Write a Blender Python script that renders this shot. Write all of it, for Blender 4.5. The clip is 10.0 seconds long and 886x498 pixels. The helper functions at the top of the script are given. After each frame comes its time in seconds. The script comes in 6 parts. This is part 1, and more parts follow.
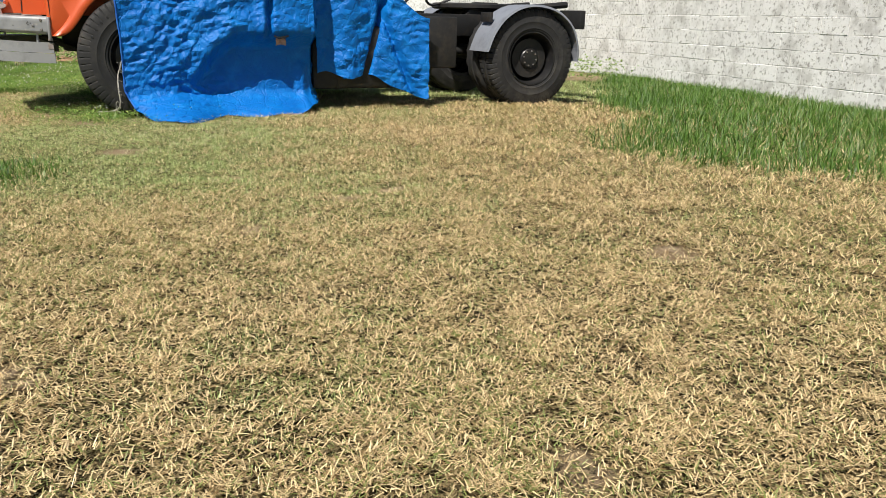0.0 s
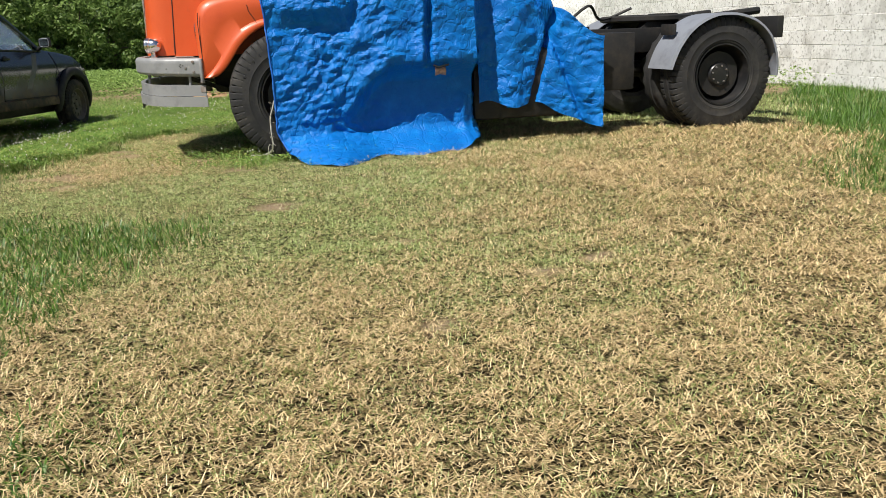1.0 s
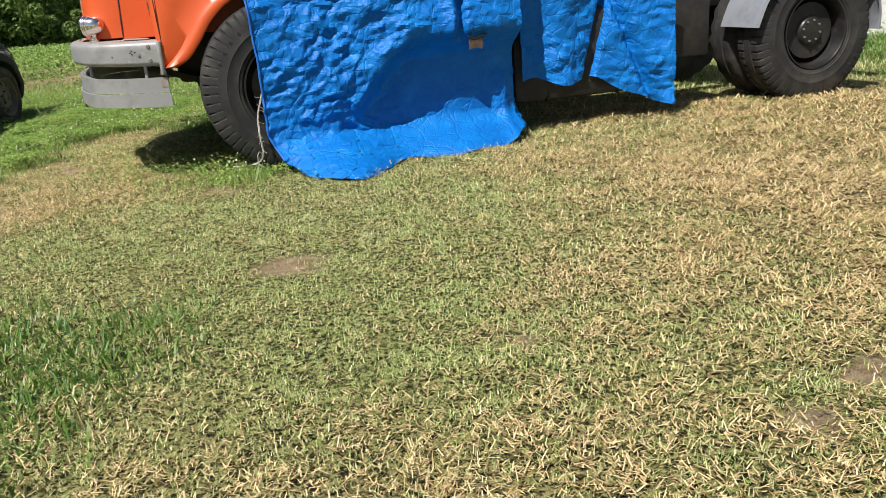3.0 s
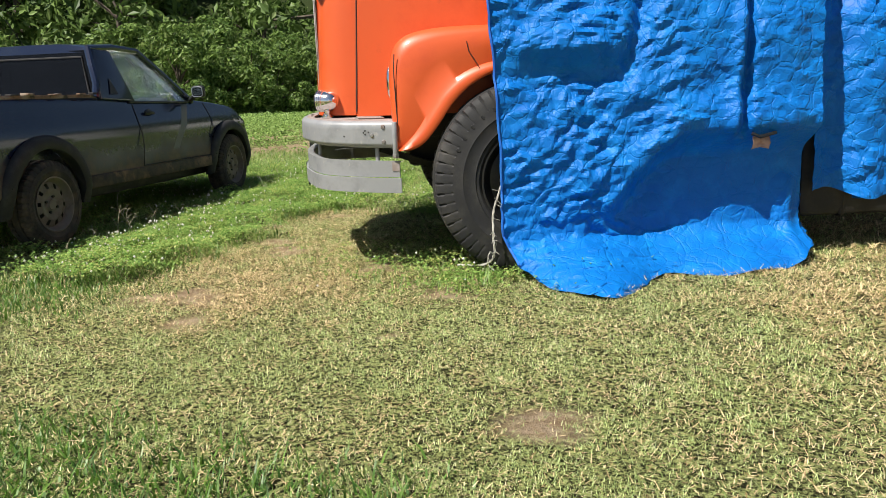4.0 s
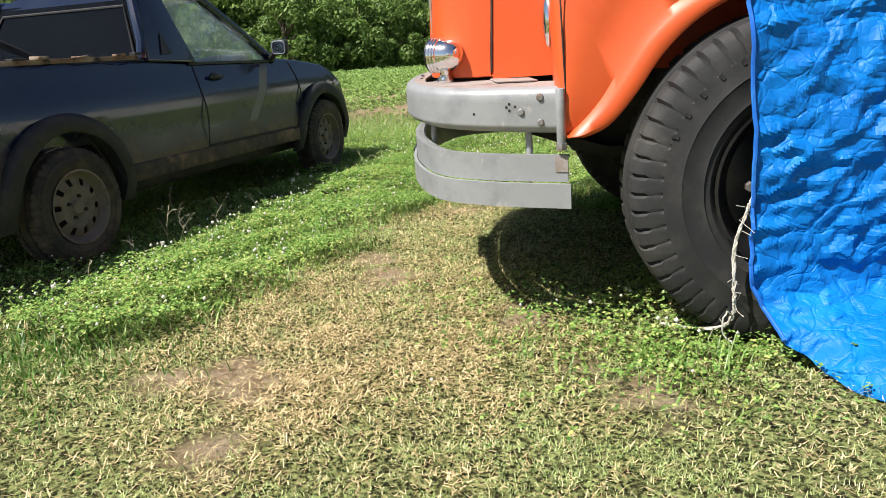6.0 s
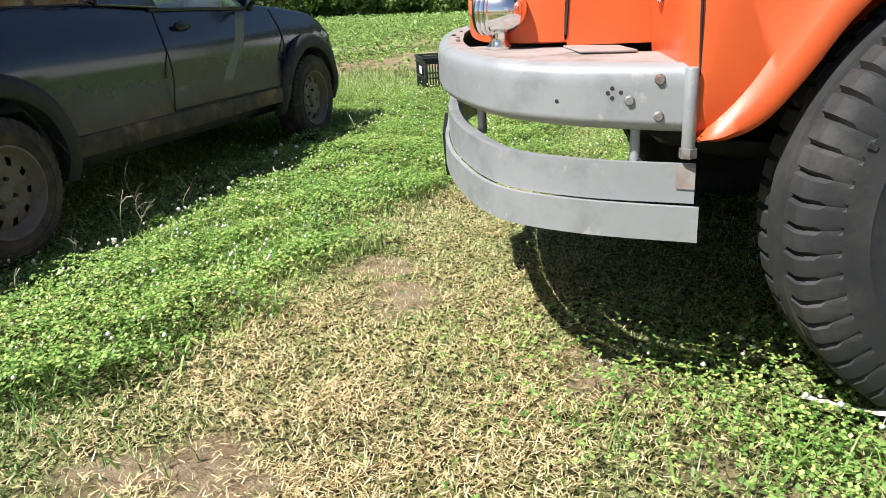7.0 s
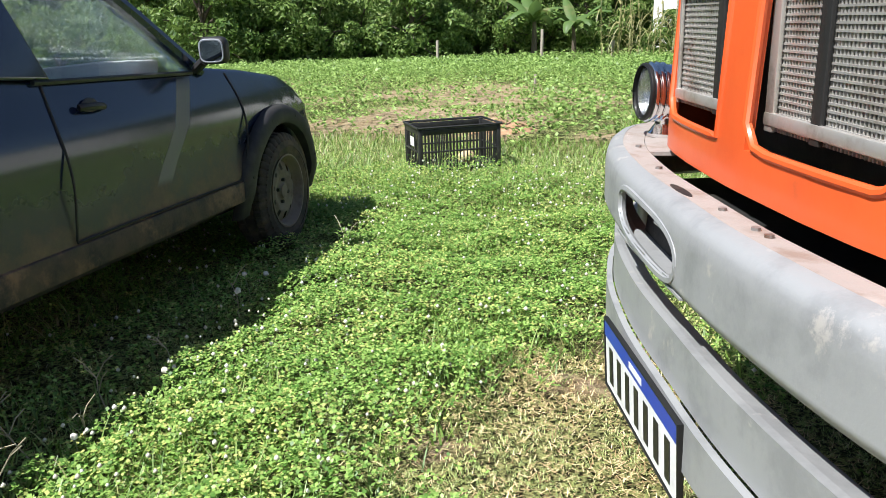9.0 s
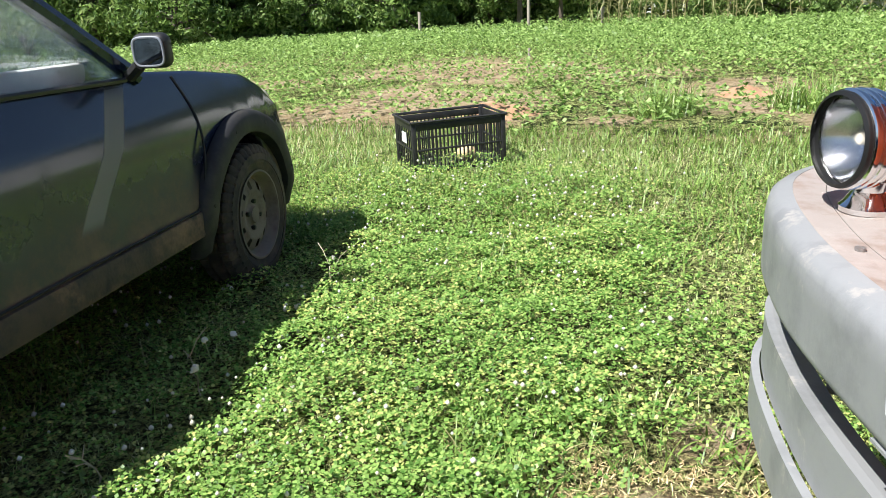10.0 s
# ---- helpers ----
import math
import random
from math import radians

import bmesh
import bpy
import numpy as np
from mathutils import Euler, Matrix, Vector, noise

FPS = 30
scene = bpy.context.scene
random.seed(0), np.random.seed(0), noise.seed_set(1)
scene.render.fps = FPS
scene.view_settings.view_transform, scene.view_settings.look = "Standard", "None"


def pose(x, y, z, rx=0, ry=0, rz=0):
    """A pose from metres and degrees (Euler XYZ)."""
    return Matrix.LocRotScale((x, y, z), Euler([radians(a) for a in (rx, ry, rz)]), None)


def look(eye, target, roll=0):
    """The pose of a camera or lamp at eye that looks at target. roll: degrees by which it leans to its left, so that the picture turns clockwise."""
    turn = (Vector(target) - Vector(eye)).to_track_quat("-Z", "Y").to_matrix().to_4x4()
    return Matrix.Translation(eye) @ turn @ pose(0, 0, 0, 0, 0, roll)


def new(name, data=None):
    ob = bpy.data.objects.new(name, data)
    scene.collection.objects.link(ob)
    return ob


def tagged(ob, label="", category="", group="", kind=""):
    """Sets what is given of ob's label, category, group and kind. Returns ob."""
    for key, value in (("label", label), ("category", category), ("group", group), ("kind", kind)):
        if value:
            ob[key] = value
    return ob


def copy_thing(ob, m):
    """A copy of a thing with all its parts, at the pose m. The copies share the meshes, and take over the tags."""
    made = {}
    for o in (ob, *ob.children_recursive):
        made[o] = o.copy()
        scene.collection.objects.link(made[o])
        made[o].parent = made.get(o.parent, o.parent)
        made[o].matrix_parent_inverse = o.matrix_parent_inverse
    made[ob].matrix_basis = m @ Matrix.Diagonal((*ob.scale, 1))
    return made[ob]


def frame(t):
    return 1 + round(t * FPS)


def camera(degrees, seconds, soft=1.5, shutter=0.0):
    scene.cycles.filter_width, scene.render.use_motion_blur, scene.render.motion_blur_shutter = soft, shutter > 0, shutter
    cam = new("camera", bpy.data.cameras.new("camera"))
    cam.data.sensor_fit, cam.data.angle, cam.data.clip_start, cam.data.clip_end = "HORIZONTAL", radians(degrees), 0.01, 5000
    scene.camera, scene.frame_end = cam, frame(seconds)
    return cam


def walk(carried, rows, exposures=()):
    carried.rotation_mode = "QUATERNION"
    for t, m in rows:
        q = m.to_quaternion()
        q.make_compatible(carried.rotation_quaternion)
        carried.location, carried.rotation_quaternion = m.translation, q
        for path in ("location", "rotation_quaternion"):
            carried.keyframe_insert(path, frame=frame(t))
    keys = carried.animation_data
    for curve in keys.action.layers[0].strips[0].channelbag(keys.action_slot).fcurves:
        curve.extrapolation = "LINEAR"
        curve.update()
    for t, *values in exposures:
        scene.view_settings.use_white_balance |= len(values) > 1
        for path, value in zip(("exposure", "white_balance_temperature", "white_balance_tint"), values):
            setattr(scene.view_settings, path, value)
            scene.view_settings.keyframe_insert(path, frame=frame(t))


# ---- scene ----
cam = camera(59.0, 10.0, soft=0.5)
PATH = [
    (0, (-0.033, 0.097, 0.905), (-0.044, 2.014, 0.335), 1.4),
    (0.5, (-0.185, 0.496, 0.918), (-0.383, 2.382, 0.283), -3.2),
    (1, (-0.392, 0.94, 0.954), (-0.751, 2.833, 0.421), -2.0),
    (1.2, (-0.478, 1.072, 0.939), (-0.773, 2.931, 0.261), -2.9),
    (1.5, (-0.583, 1.247, 0.947), (-0.866, 3.086, 0.213), -5.4),
    (2, (-0.739, 1.657, 0.986), (-0.962, 3.501, 0.244), -4.2),
    (2.5, (-0.95, 1.987, 1.0), (-1.167, 3.842, 0.287), -3.3),
    (3, (-1.147, 2.339, 1.02), (-1.422, 4.214, 0.379), -4.3),
    (3.2, (-1.254, 2.488, 1.049), (-1.676, 4.346, 0.439), -4.4),
    (4.3, (-1.761, 3.234, 1.034), (-2.543, 5.031, 0.636), -2.0),
    (4.5, (-1.848, 3.389, 1.047), (-2.692, 5.152, 0.622), -2.3),
    (5, (-2.076, 3.757, 1.043), (-2.97, 5.487, 0.586), -2.3),
    (5.5, (-2.264, 4.101, 1.011), (-3.17, 5.826, 0.559), -3.2),
    (5.7, (-2.344, 4.257, 1.007), (-3.341, 5.924, 0.531), -3.9),
    (6.8, (-2.913, 4.946, 1.004), (-3.734, 6.656, 0.37), -4.1),
    (7, (-3.038, 5.069, 1.014), (-3.939, 6.731, 0.361), -2.9),
    (7.5, (-3.31, 5.376, 1.021), (-4.215, 7.029, 0.352), -2.4),
    (8, (-3.571, 5.63, 1.058), (-4.399, 7.303, 0.338), -2.5),
    (8.5, (-3.845, 5.942, 1.109), (-4.738, 7.592, 0.417), -1.9),
    (9, (-4.106, 6.261, 1.09), (-4.881, 8.015, 0.523), -1.8),
    (9.5, (-4.298, 6.583, 1.072), (-5.032, 8.327, 0.423), -3.6),
    (10, (-4.475, 6.903, 1.135), (-5.211, 8.649, 0.495), -3.4),
]
EXPOSURES = [(0.0, 0.26, 6500, 10), (2.0, 0.38, 6500, 10), (3.0, 0.42, 6500, 10), (4.5, 0.72, 6500, 10), (5.5, 0.82, 6450, 10), (7.0, 0.98, 6100, 10), (7.5, 1.1, 6050, 10), (8.0, 1.08, 6050, 10), (9.0, 1.02, 6050, 10), (10.0, 1.07, 6100, 10)]
walk(cam, [(t, look(eye, target, roll)) for t, eye, target, roll in PATH], EXPOSURES)

# ---- world ----
SUN_EL, SUN_FROM = 55.0, Vector((-0.46, -0.89, 0)).normalized()
world = bpy.data.worlds.new("sky")
scene.world = world
world.use_nodes = True
bg = world.node_tree.nodes["Background"]
sky = world.node_tree.nodes.new("ShaderNodeTexSky")
sky.sky_type, sky.sun_disc = 'NISHITA', False
sky.sun_elevation = radians(SUN_EL)
sky.sun_rotation = math.atan2(SUN_FROM.x, SUN_FROM.y)
world.node_tree.links.new(sky.outputs[0], bg.inputs[0])
bg.inputs[1].default_value = 0.052
sun_data = bpy.data.lights.new("sun", 'SUN')
sun_data.energy, sun_data.angle, sun_data.color = 5.0, radians(0.5), (1, 0.95, 0.87)
sun = new("sun", sun_data)
SUN_DIR = SUN_FROM * math.cos(radians(SUN_EL)) + Vector((0, 0, math.sin(radians(SUN_EL))))
sun.matrix_world = look((0, 0, 30), Vector((0, 0, 30)) - SUN_DIR)


# ---- materials ----
def nodes_of(name):
    m = bpy.data.materials.new(name)
    m.use_nodes = True
    t = m.node_tree
    return m, t.nodes, t.links, t.nodes["Principled BSDF"]


def noise_node(n, l, vec, scale, detail=4.0, rough=0.6, stretch=None):
    tex = n.new("ShaderNodeTexNoise")
    tex.inputs["Scale"].default_value, tex.inputs["Detail"].default_value, tex.inputs["Roughness"].default_value = scale, detail, rough
    if stretch:
        mp = n.new("ShaderNodeMapping")
        mp.inputs["Scale"].default_value = stretch
        l.new(vec, mp.inputs[0])
        vec = mp.outputs[0]
    l.new(vec, tex.inputs["Vector"])
    return tex.outputs["Fac"]


def step_node(n, l, val, lo, hi):
    r = n.new("ShaderNodeMapRange")
    r.interpolation_type = 'SMOOTHSTEP'
    r.inputs["From Min"].default_value, r.inputs["From Max"].default_value = lo, hi
    l.new(val, r.inputs["Value"])
    return r.outputs[0]


def mix_node(n, l, fac, a, b):
    mx = n.new("ShaderNodeMix")
    mx.data_type = 'RGBA'
    if isinstance(fac, float):
        mx.inputs[0].default_value = fac
    else:
        l.new(fac, mx.inputs[0])
    for k, v in ((6, a), (7, b)):
        if isinstance(v, tuple):
            mx.inputs[k].default_value = (*v, 1)
        else:
            l.new(v, mx.inputs[k])
    return mx.outputs[2]


def surface(name, base, worn, scale=6.0, cut=(0.45, 0.7), dirt=None, dirt_scale=2.0, dirt_cut=(0.5, 0.75), rough=(0.5, 0.7),
            metal=0.0, bump=0.15, bump_scale=60.0, coat=0.0, stretch=None, vary=0.0, whole=False):
    """A worn surface: base colour, a second colour in patches, dirt on a larger scale, fine relief."""
    m, n, l, b = nodes_of(name)
    vec = n.new("ShaderNodeNewGeometry").outputs["Position"] if whole else n.new("ShaderNodeTexCoord").outputs["Object"]
    col = mix_node(n, l, step_node(n, l, noise_node(n, l, vec, scale, 6, 0.65, stretch), *cut), base, worn)
    if dirt:
        col = mix_node(n, l, step_node(n, l, noise_node(n, l, vec, dirt_scale, 8, 0.7), *dirt_cut), col, dirt)
    if vary:
        rnd = n.new("ShaderNodeObjectInfo").outputs["Random"]
        hsv = n.new("ShaderNodeHueSaturation")
        mr = n.new("ShaderNodeMapRange")
        mr.inputs["To Min"].default_value, mr.inputs["To Max"].default_value = 1 - vary, 1 + vary
        l.new(rnd, mr.inputs["Value"])
        l.new(mr.outputs[0], hsv.inputs["Value"])
        l.new(col, hsv.inputs["Color"])
        col = hsv.outputs[0]
    l.new(col, b.inputs["Base Color"])
    fine = noise_node(n, l, vec, bump_scale, 5, 0.6)
    rr = n.new("ShaderNodeMapRange")
    rr.inputs["To Min"].default_value, rr.inputs["To Max"].default_value = rough
    l.new(noise_node(n, l, vec, scale * 1.7, 5, 0.6), rr.inputs["Value"])
    l.new(rr.outputs[0], b.inputs["Roughness"])
    b.inputs["Metallic"].default_value = metal
    b.inputs["Coat Weight"].default_value = coat
    b.inputs["Coat Roughness"].default_value = 0.12
    if bump:
        bp = n.new("ShaderNodeBump")
        bp.inputs["Strength"].default_value, bp.inputs["Distance"].default_value = bump, 0.004
        l.new(fine, bp.inputs["Height"])
        l.new(bp.outputs[0], b.inputs["Normal"])
    return m


def leafy(name, dark, light, dry=None, dry_share=0.0, glow=0.35, patch=0.8, gloss=0.12):
    """Blades and leaves: each island its own tint, light shining through."""
    m, n, l, b = nodes_of(name)
    n.remove(b)
    out = n["Material Output"]
    rnd = n.new("ShaderNodeNewGeometry").outputs["Random Per Island"]
    vec = n.new("ShaderNodeTexCoord").outputs["Object"]
    col = mix_node(n, l, rnd, dark, light)
    if dry:
        big = noise_node(n, l, vec, patch, 4)
        add = n.new("ShaderNodeMath")
        add.operation = 'ADD'
        wn = n.new("ShaderNodeTexWhiteNoise")
        wn.noise_dimensions = '1D'
        l.new(rnd, wn.inputs["W"])
        l.new(wn.outputs["Value"], add.inputs[0])
        l.new(big, add.inputs[1])
        col = mix_node(n, l, step_node(n, l, add.outputs[0], 1.5 - dry_share - 0.1, 1.5 - dry_share + 0.1), col, dry)
    d, tr, gl = n.new("ShaderNodeBsdfDiffuse"), n.new("ShaderNodeBsdfTranslucent"), n.new("ShaderNodeBsdfGlossy")
    gl.inputs["Roughness"].default_value = 0.45
    for s in (d, tr):
        l.new(col, s.inputs["Color"])
    m1, m2 = n.new("ShaderNodeMixShader"), n.new("ShaderNodeMixShader")
    m1.inputs[0].default_value = glow
    l.new(d.outputs[0], m1.inputs[1])
    l.new(tr.outputs[0], m1.inputs[2])
    m2.inputs[0].default_value = gloss * 0.4
    l.new(m1.outputs[0], m2.inputs[1])
    l.new(gl.outputs[0], m2.inputs[2])
    l.new(m2.outputs[0], out.inputs["Surface"])
    return m


def plain(name, color, rough=0.5, metal=0.0, trans=0.0, ior=1.45):
    m, n, l, b = nodes_of(name)
    b.inputs["Base Color"].default_value = (*color, 1)
    b.inputs["Roughness"].default_value, b.inputs["Metallic"].default_value = rough, metal
    b.inputs["Transmission Weight"].default_value, b.inputs["IOR"].default_value = trans, ior
    return m


ORANGE = surface("orange_paint", (0.62, 0.092, 0.018), (0.55, 0.073, 0.013), 3.0, dirt=(0.30, 0.07, 0.025), dirt_scale=7, dirt_cut=(0.60, 0.85), rough=(0.32, 0.55), bump=0.08, bump_scale=30, coat=0.25)
SILVER = surface("silver_bumper_paint", (0.30, 0.305, 0.31), (0.235, 0.24, 0.245), 9, dirt=(0.40, 0.38, 0.36), dirt_scale=14, dirt_cut=(0.58, 0.68), rough=(0.42, 0.62), metal=0.25, bump=0.10, bump_scale=90)
DECK = surface("dusty_deck_paint", (0.29, 0.255, 0.235), (0.22, 0.165, 0.135), 12, dirt=(0.36, 0.33, 0.31), dirt_scale=5, rough=(0.7, 0.9), bump=0.3, bump_scale=120)
GREYPAINT = surface("grey_mudguard_paint", (0.27, 0.29, 0.33), (0.20, 0.21, 0.24), 5, rough=(0.35, 0.5), metal=0.2, bump=0.05)
CHROME = surface("chrome", (0.80, 0.80, 0.80), (0.62, 0.60, 0.58), 25, cut=(0.6, 0.8), rough=(0.05, 0.16), metal=1.0, bump=0.0)
BOLT = surface("rusted_steel", (0.30, 0.29, 0.28), (0.16, 0.08, 0.04), 30, rough=(0.45, 0.7), metal=0.7, bump=0.2)
BLACKM = surface("black_chassis_grease", (0.012, 0.012, 0.012), (0.03, 0.025, 0.02), 8, rough=(0.5, 0.8), bump=0.3)
RUBBER = surface("tyre_rubber", (0.016, 0.016, 0.017), (0.030, 0.029, 0.027), 9, dirt=(0.055, 0.051, 0.045), dirt_scale=4, dirt_cut=(0.45, 0.75), rough=(0.65, 0.9), bump=0.25, bump_scale=80)
DUSTRUBBER = surface("muddy_tyre_rubber", (0.03, 0.027, 0.024), (0.075, 0.058, 0.042), 12, dirt=(0.10, 0.075, 0.052), dirt_scale=5, dirt_cut=(0.45, 0.7), rough=(0.8, 0.95), bump=0.4, bump_scale=90)
RIMBLACK = surface("black_rim_paint", (0.012, 0.012, 0.013), (0.03, 0.028, 0.026), 8, rough=(0.25, 0.5), bump=0.1)
RIMSTEEL = surface("dusty_steel_rim", (0.17, 0.145, 0.12), (0.10, 0.08, 0.065), 9, dirt=(0.21, 0.165, 0.13), dirt_scale=5, rough=(0.65, 0.85), metal=0.15, bump=0.25)
MESHM = surface("grille_wire", (0.55, 0.53, 0.50), (0.32, 0.28, 0.24), 14, rough=(0.35, 0.55), metal=0.7, bump=0.0)
TARP = surface("blue_tarpaulin", (0.002, 0.138, 0.48), (0.004, 0.180, 0.56), 7, dirt=(0.002, 0.105, 0.41), dirt_scale=3, rough=(0.42, 0.56), bump=0.22, bump_scale=90)


def crease(m, scales):
    """Thin sharp creases over a sheet, added to its relief."""
    n, l = m.node_tree.nodes, m.node_tree.links
    b = n["Principled BSDF"]
    b.inputs["Specular IOR Level"].default_value = 0.22
    vec = n.new("ShaderNodeTexCoord").outputs["Object"]
    wob = n.new("ShaderNodeTexNoise")
    wob.inputs["Scale"].default_value, wob.inputs["Detail"].default_value = 6.0, 3.0
    l.new(vec, wob.inputs["Vector"])
    add = n.new("ShaderNodeMix")
    add.data_type = 'VECTOR'
    add.inputs[0].default_value = 0.10
    l.new(vec, add.inputs[4])
    l.new(wob.outputs["Color"], add.inputs[5])
    normal = b.inputs["Normal"].links[0].from_socket
    for scale, reach, depth, strength in scales:
        v = n.new("ShaderNodeTexVoronoi")
        v.feature = 'DISTANCE_TO_EDGE'
        v.inputs["Scale"].default_value = scale
        l.new(add.outputs[1], v.inputs["Vector"])
        bp = n.new("ShaderNodeBump")
        bp.inputs["Strength"].default_value, bp.inputs["Distance"].default_value = strength, depth
        l.new(step_node(n, l, v.outputs["Distance"], 0.0, reach), bp.inputs["Height"])
        l.new(normal, bp.inputs["Normal"])
        normal = bp.outputs[0]
    l.new(normal, b.inputs["Normal"])


crease(TARP, ((6.0, 0.07, 0.005, 0.50), (13.0, 0.08, 0.0035, 0.55), (30.0, 0.12, 0.0016, 0.45)))
HEM = surface("blue_tarpaulin_hem", (0.010, 0.115, 0.50), (0.03, 0.20, 0.62), 9, rough=(0.4, 0.55), bump=0.2, bump_scale=200)
ROPE = surface("frayed_white_rope", (0.55, 0.52, 0.46), (0.32, 0.29, 0.24), 40, rough=(0.9, 1.0), bump=0.5, bump_scale=300)
REDBITS = surface("faded_red_cloth", (0.42, 0.27, 0.21), (0.28, 0.15, 0.11), 30, rough=(0.8, 0.95))
BLACKPL = surface("black_plastic", (0.016, 0.016, 0.017), (0.035, 0.034, 0.032), 14, dirt=(0.07, 0.062, 0.05), dirt_scale=9, dirt_cut=(0.6, 0.8), rough=(0.4, 0.6), bump=0.1)
FLAREPL = surface("grey_plastic_flare", (0.016, 0.016, 0.018), (0.034, 0.032, 0.029), 10, rough=(0.6, 0.8), bump=0.15)
RUSTWOOD = surface("rusty_bed_rail", (0.20, 0.12, 0.075), (0.33, 0.27, 0.21), 9, dirt=(0.03, 0.025, 0.02), dirt_scale=12, dirt_cut=(0.5, 0.6), rough=(0.8, 0.95), bump=0.6)
GLASS = plain("window_glass", (0.94, 0.97, 0.95), 0.03, trans=1.0, ior=1.13)
DARKGLASS = plain("tinted_glass", (0.008, 0.009, 0.011), 0.06)
LAMPGLASS = plain("lamp_glass", (0.97, 0.98, 1.0), 0.22, trans=1.0, ior=1.25)
MIRROR = plain("mirror", (0.42, 0.43, 0.44), 0.03, metal=1.0)
REDLENS = plain("red_lens", (0.30, 0.01, 0.01), 0.2)
PALELENS = plain("pale_lens", (0.62, 0.56, 0.46), 0.2)
PLATEWHITE = surface("plate_white", (0.72, 0.73, 0.74), (0.62, 0.62, 0.62), 20, rough=(0.3, 0.45), bump=0.05)
PLATEBLUE = plain("plate_blue", (0.015, 0.045, 0.36), 0.35)
PLATEBLACK = plain("plate_black", (0.01, 0.01, 0.01), 0.45)
CABIN = surface("grey_cabin_trim", (0.64, 0.67, 0.65), (0.52, 0.54, 0.52), 5, rough=(0.8, 0.95))
BARK = surface("bark", (0.085, 0.065, 0.048), (0.15, 0.13, 0.10), 6, rough=(0.85, 1.0), bump=0.8, bump_scale=25, stretch=(1, 1, 0.2))
STAKEWOOD = surface("grey_stake_wood", (0.34, 0.30, 0.25), (0.2, 0.17, 0.14), 12, rough=(0.85, 1.0), stretch=(1, 1, 0.1))
WALLPAINT = surface("whitewashed_block", (0.78, 0.775, 0.76), (0.54, 0.53, 0.51), 3.2, cut=(0.46, 0.66), dirt=(0.33, 0.32, 0.30), dirt_scale=22, dirt_cut=(0.53, 0.62), rough=(0.85, 1.0), bump=1.0, bump_scale=35, vary=0.04, whole=True)
WALLJOINT = surface("whitewashed_mortar", (0.74, 0.73, 0.71), (0.42, 0.41, 0.39), 7, rough=(0.9, 1.0), bump=0.7, bump_scale=60)


def pickup_paint():
    m, n, l, b = nodes_of("dark_blue_black_paint_with_mud")
    vec = n.new("ShaderNodeTexCoord").outputs["Object"]
    sep = n.new("ShaderNodeSeparateXYZ")
    l.new(vec, sep.inputs[0])
    col = mix_node(n, l, step_node(n, l, noise_node(n, l, vec, 5, 6), 0.4, 0.7), (0.007, 0.013, 0.038), (0.012, 0.019, 0.042))
    # mud splashed up the lower panels
    ad = n.new("ShaderNodeMath")
    ad.operation = 'MULTIPLY_ADD'
    l.new(noise_node(n, l, vec, 2.2, 9, 0.72), ad.inputs[0])
    ad.inputs[1].default_value = -0.75
    l.new(sep.outputs["Z"], ad.inputs[2])
    dust = step_node(n, l, ad.outputs[0], 0.36, 0.04)
    low = step_node(n, l, ad.outputs[0], 0.22, 0.0)
    mud = step_node(n, l, noise_node(n, l, vec, 9, 10, 0.8), 0.46, 0.60)
    mul = n.new("ShaderNodeMath")
    mul.operation = 'MULTIPLY'
    l.new(mud, mul.inputs[0])
    l.new(step_node(n, l, ad.outputs[0], 0.10, -0.06), mul.inputs[1])
    mud = mul.outputs[0]
    col = mix_node(n, l, dust, col, (0.054, 0.053, 0.051))
    col = mix_node(n, l, low, col, (0.150, 0.118, 0.085))
    col = mix_node(n, l, mud, col, (0.25, 0.16, 0.095))
    # a streak wiped down the door
    def calc(op, a, c):
        q = n.new("ShaderNodeMath")
        q.operation = op
        for k, v in enumerate((a, c)):
            if isinstance(v, float):
                q.inputs[k].default_value = v
            else:
                l.new(v, q.inputs[k])
        return q.outputs[0]
    lean = calc('SUBTRACT', calc('SUBTRACT', sep.outputs["X"], calc('MULTIPLY', sep.outputs["Z"], 0.80)), 1.215)
    wide = step_node(n, l, calc('ABSOLUTE', lean, 0.0), 0.056, 0.044)
    tall = calc('MULTIPLY', step_node(n, l, sep.outputs["Z"], 0.535, 0.575), step_node(n, l, sep.outputs["Z"], 0.95, 0.86))
    mark = calc('MULTIPLY', calc('MULTIPLY', wide, tall), step_node(n, l, sep.outputs["Y"], 0.4, 0.3))
    col = mix_node(n, l, calc('MULTIPLY', mark, 0.95), col, (0.20, 0.20, 0.195))
    dust = calc('MAXIMUM', dust, mark)
    l.new(col, b.inputs["Base Color"])
    rr = n.new("ShaderNodeMapRange")
    rr.inputs["To Min"].default_value, rr.inputs["To Max"].default_value = 0.16, 0.62
    l.new(dust, rr.inputs["Value"])
    l.new(rr.outputs[0], b.inputs["Roughness"])
    sp = n.new("ShaderNodeMapRange")
    sp.inputs["To Min"].default_value, sp.inputs["To Max"].default_value = 0.5, 0.12
    l.new(dust, sp.inputs["Value"])
    l.new(sp.outputs[0], b.inputs["Specular IOR Level"])
    cw = n.new("ShaderNodeMapRange")
    cw.inputs["To Min"].default_value, cw.inputs["To Max"].default_value = 0.45, 0.03
    l.new(dust, cw.inputs["Value"])
    l.new(cw.outputs[0], b.inputs["Coat Weight"])
    b.inputs["Coat Roughness"].default_value = 0.16
    return m


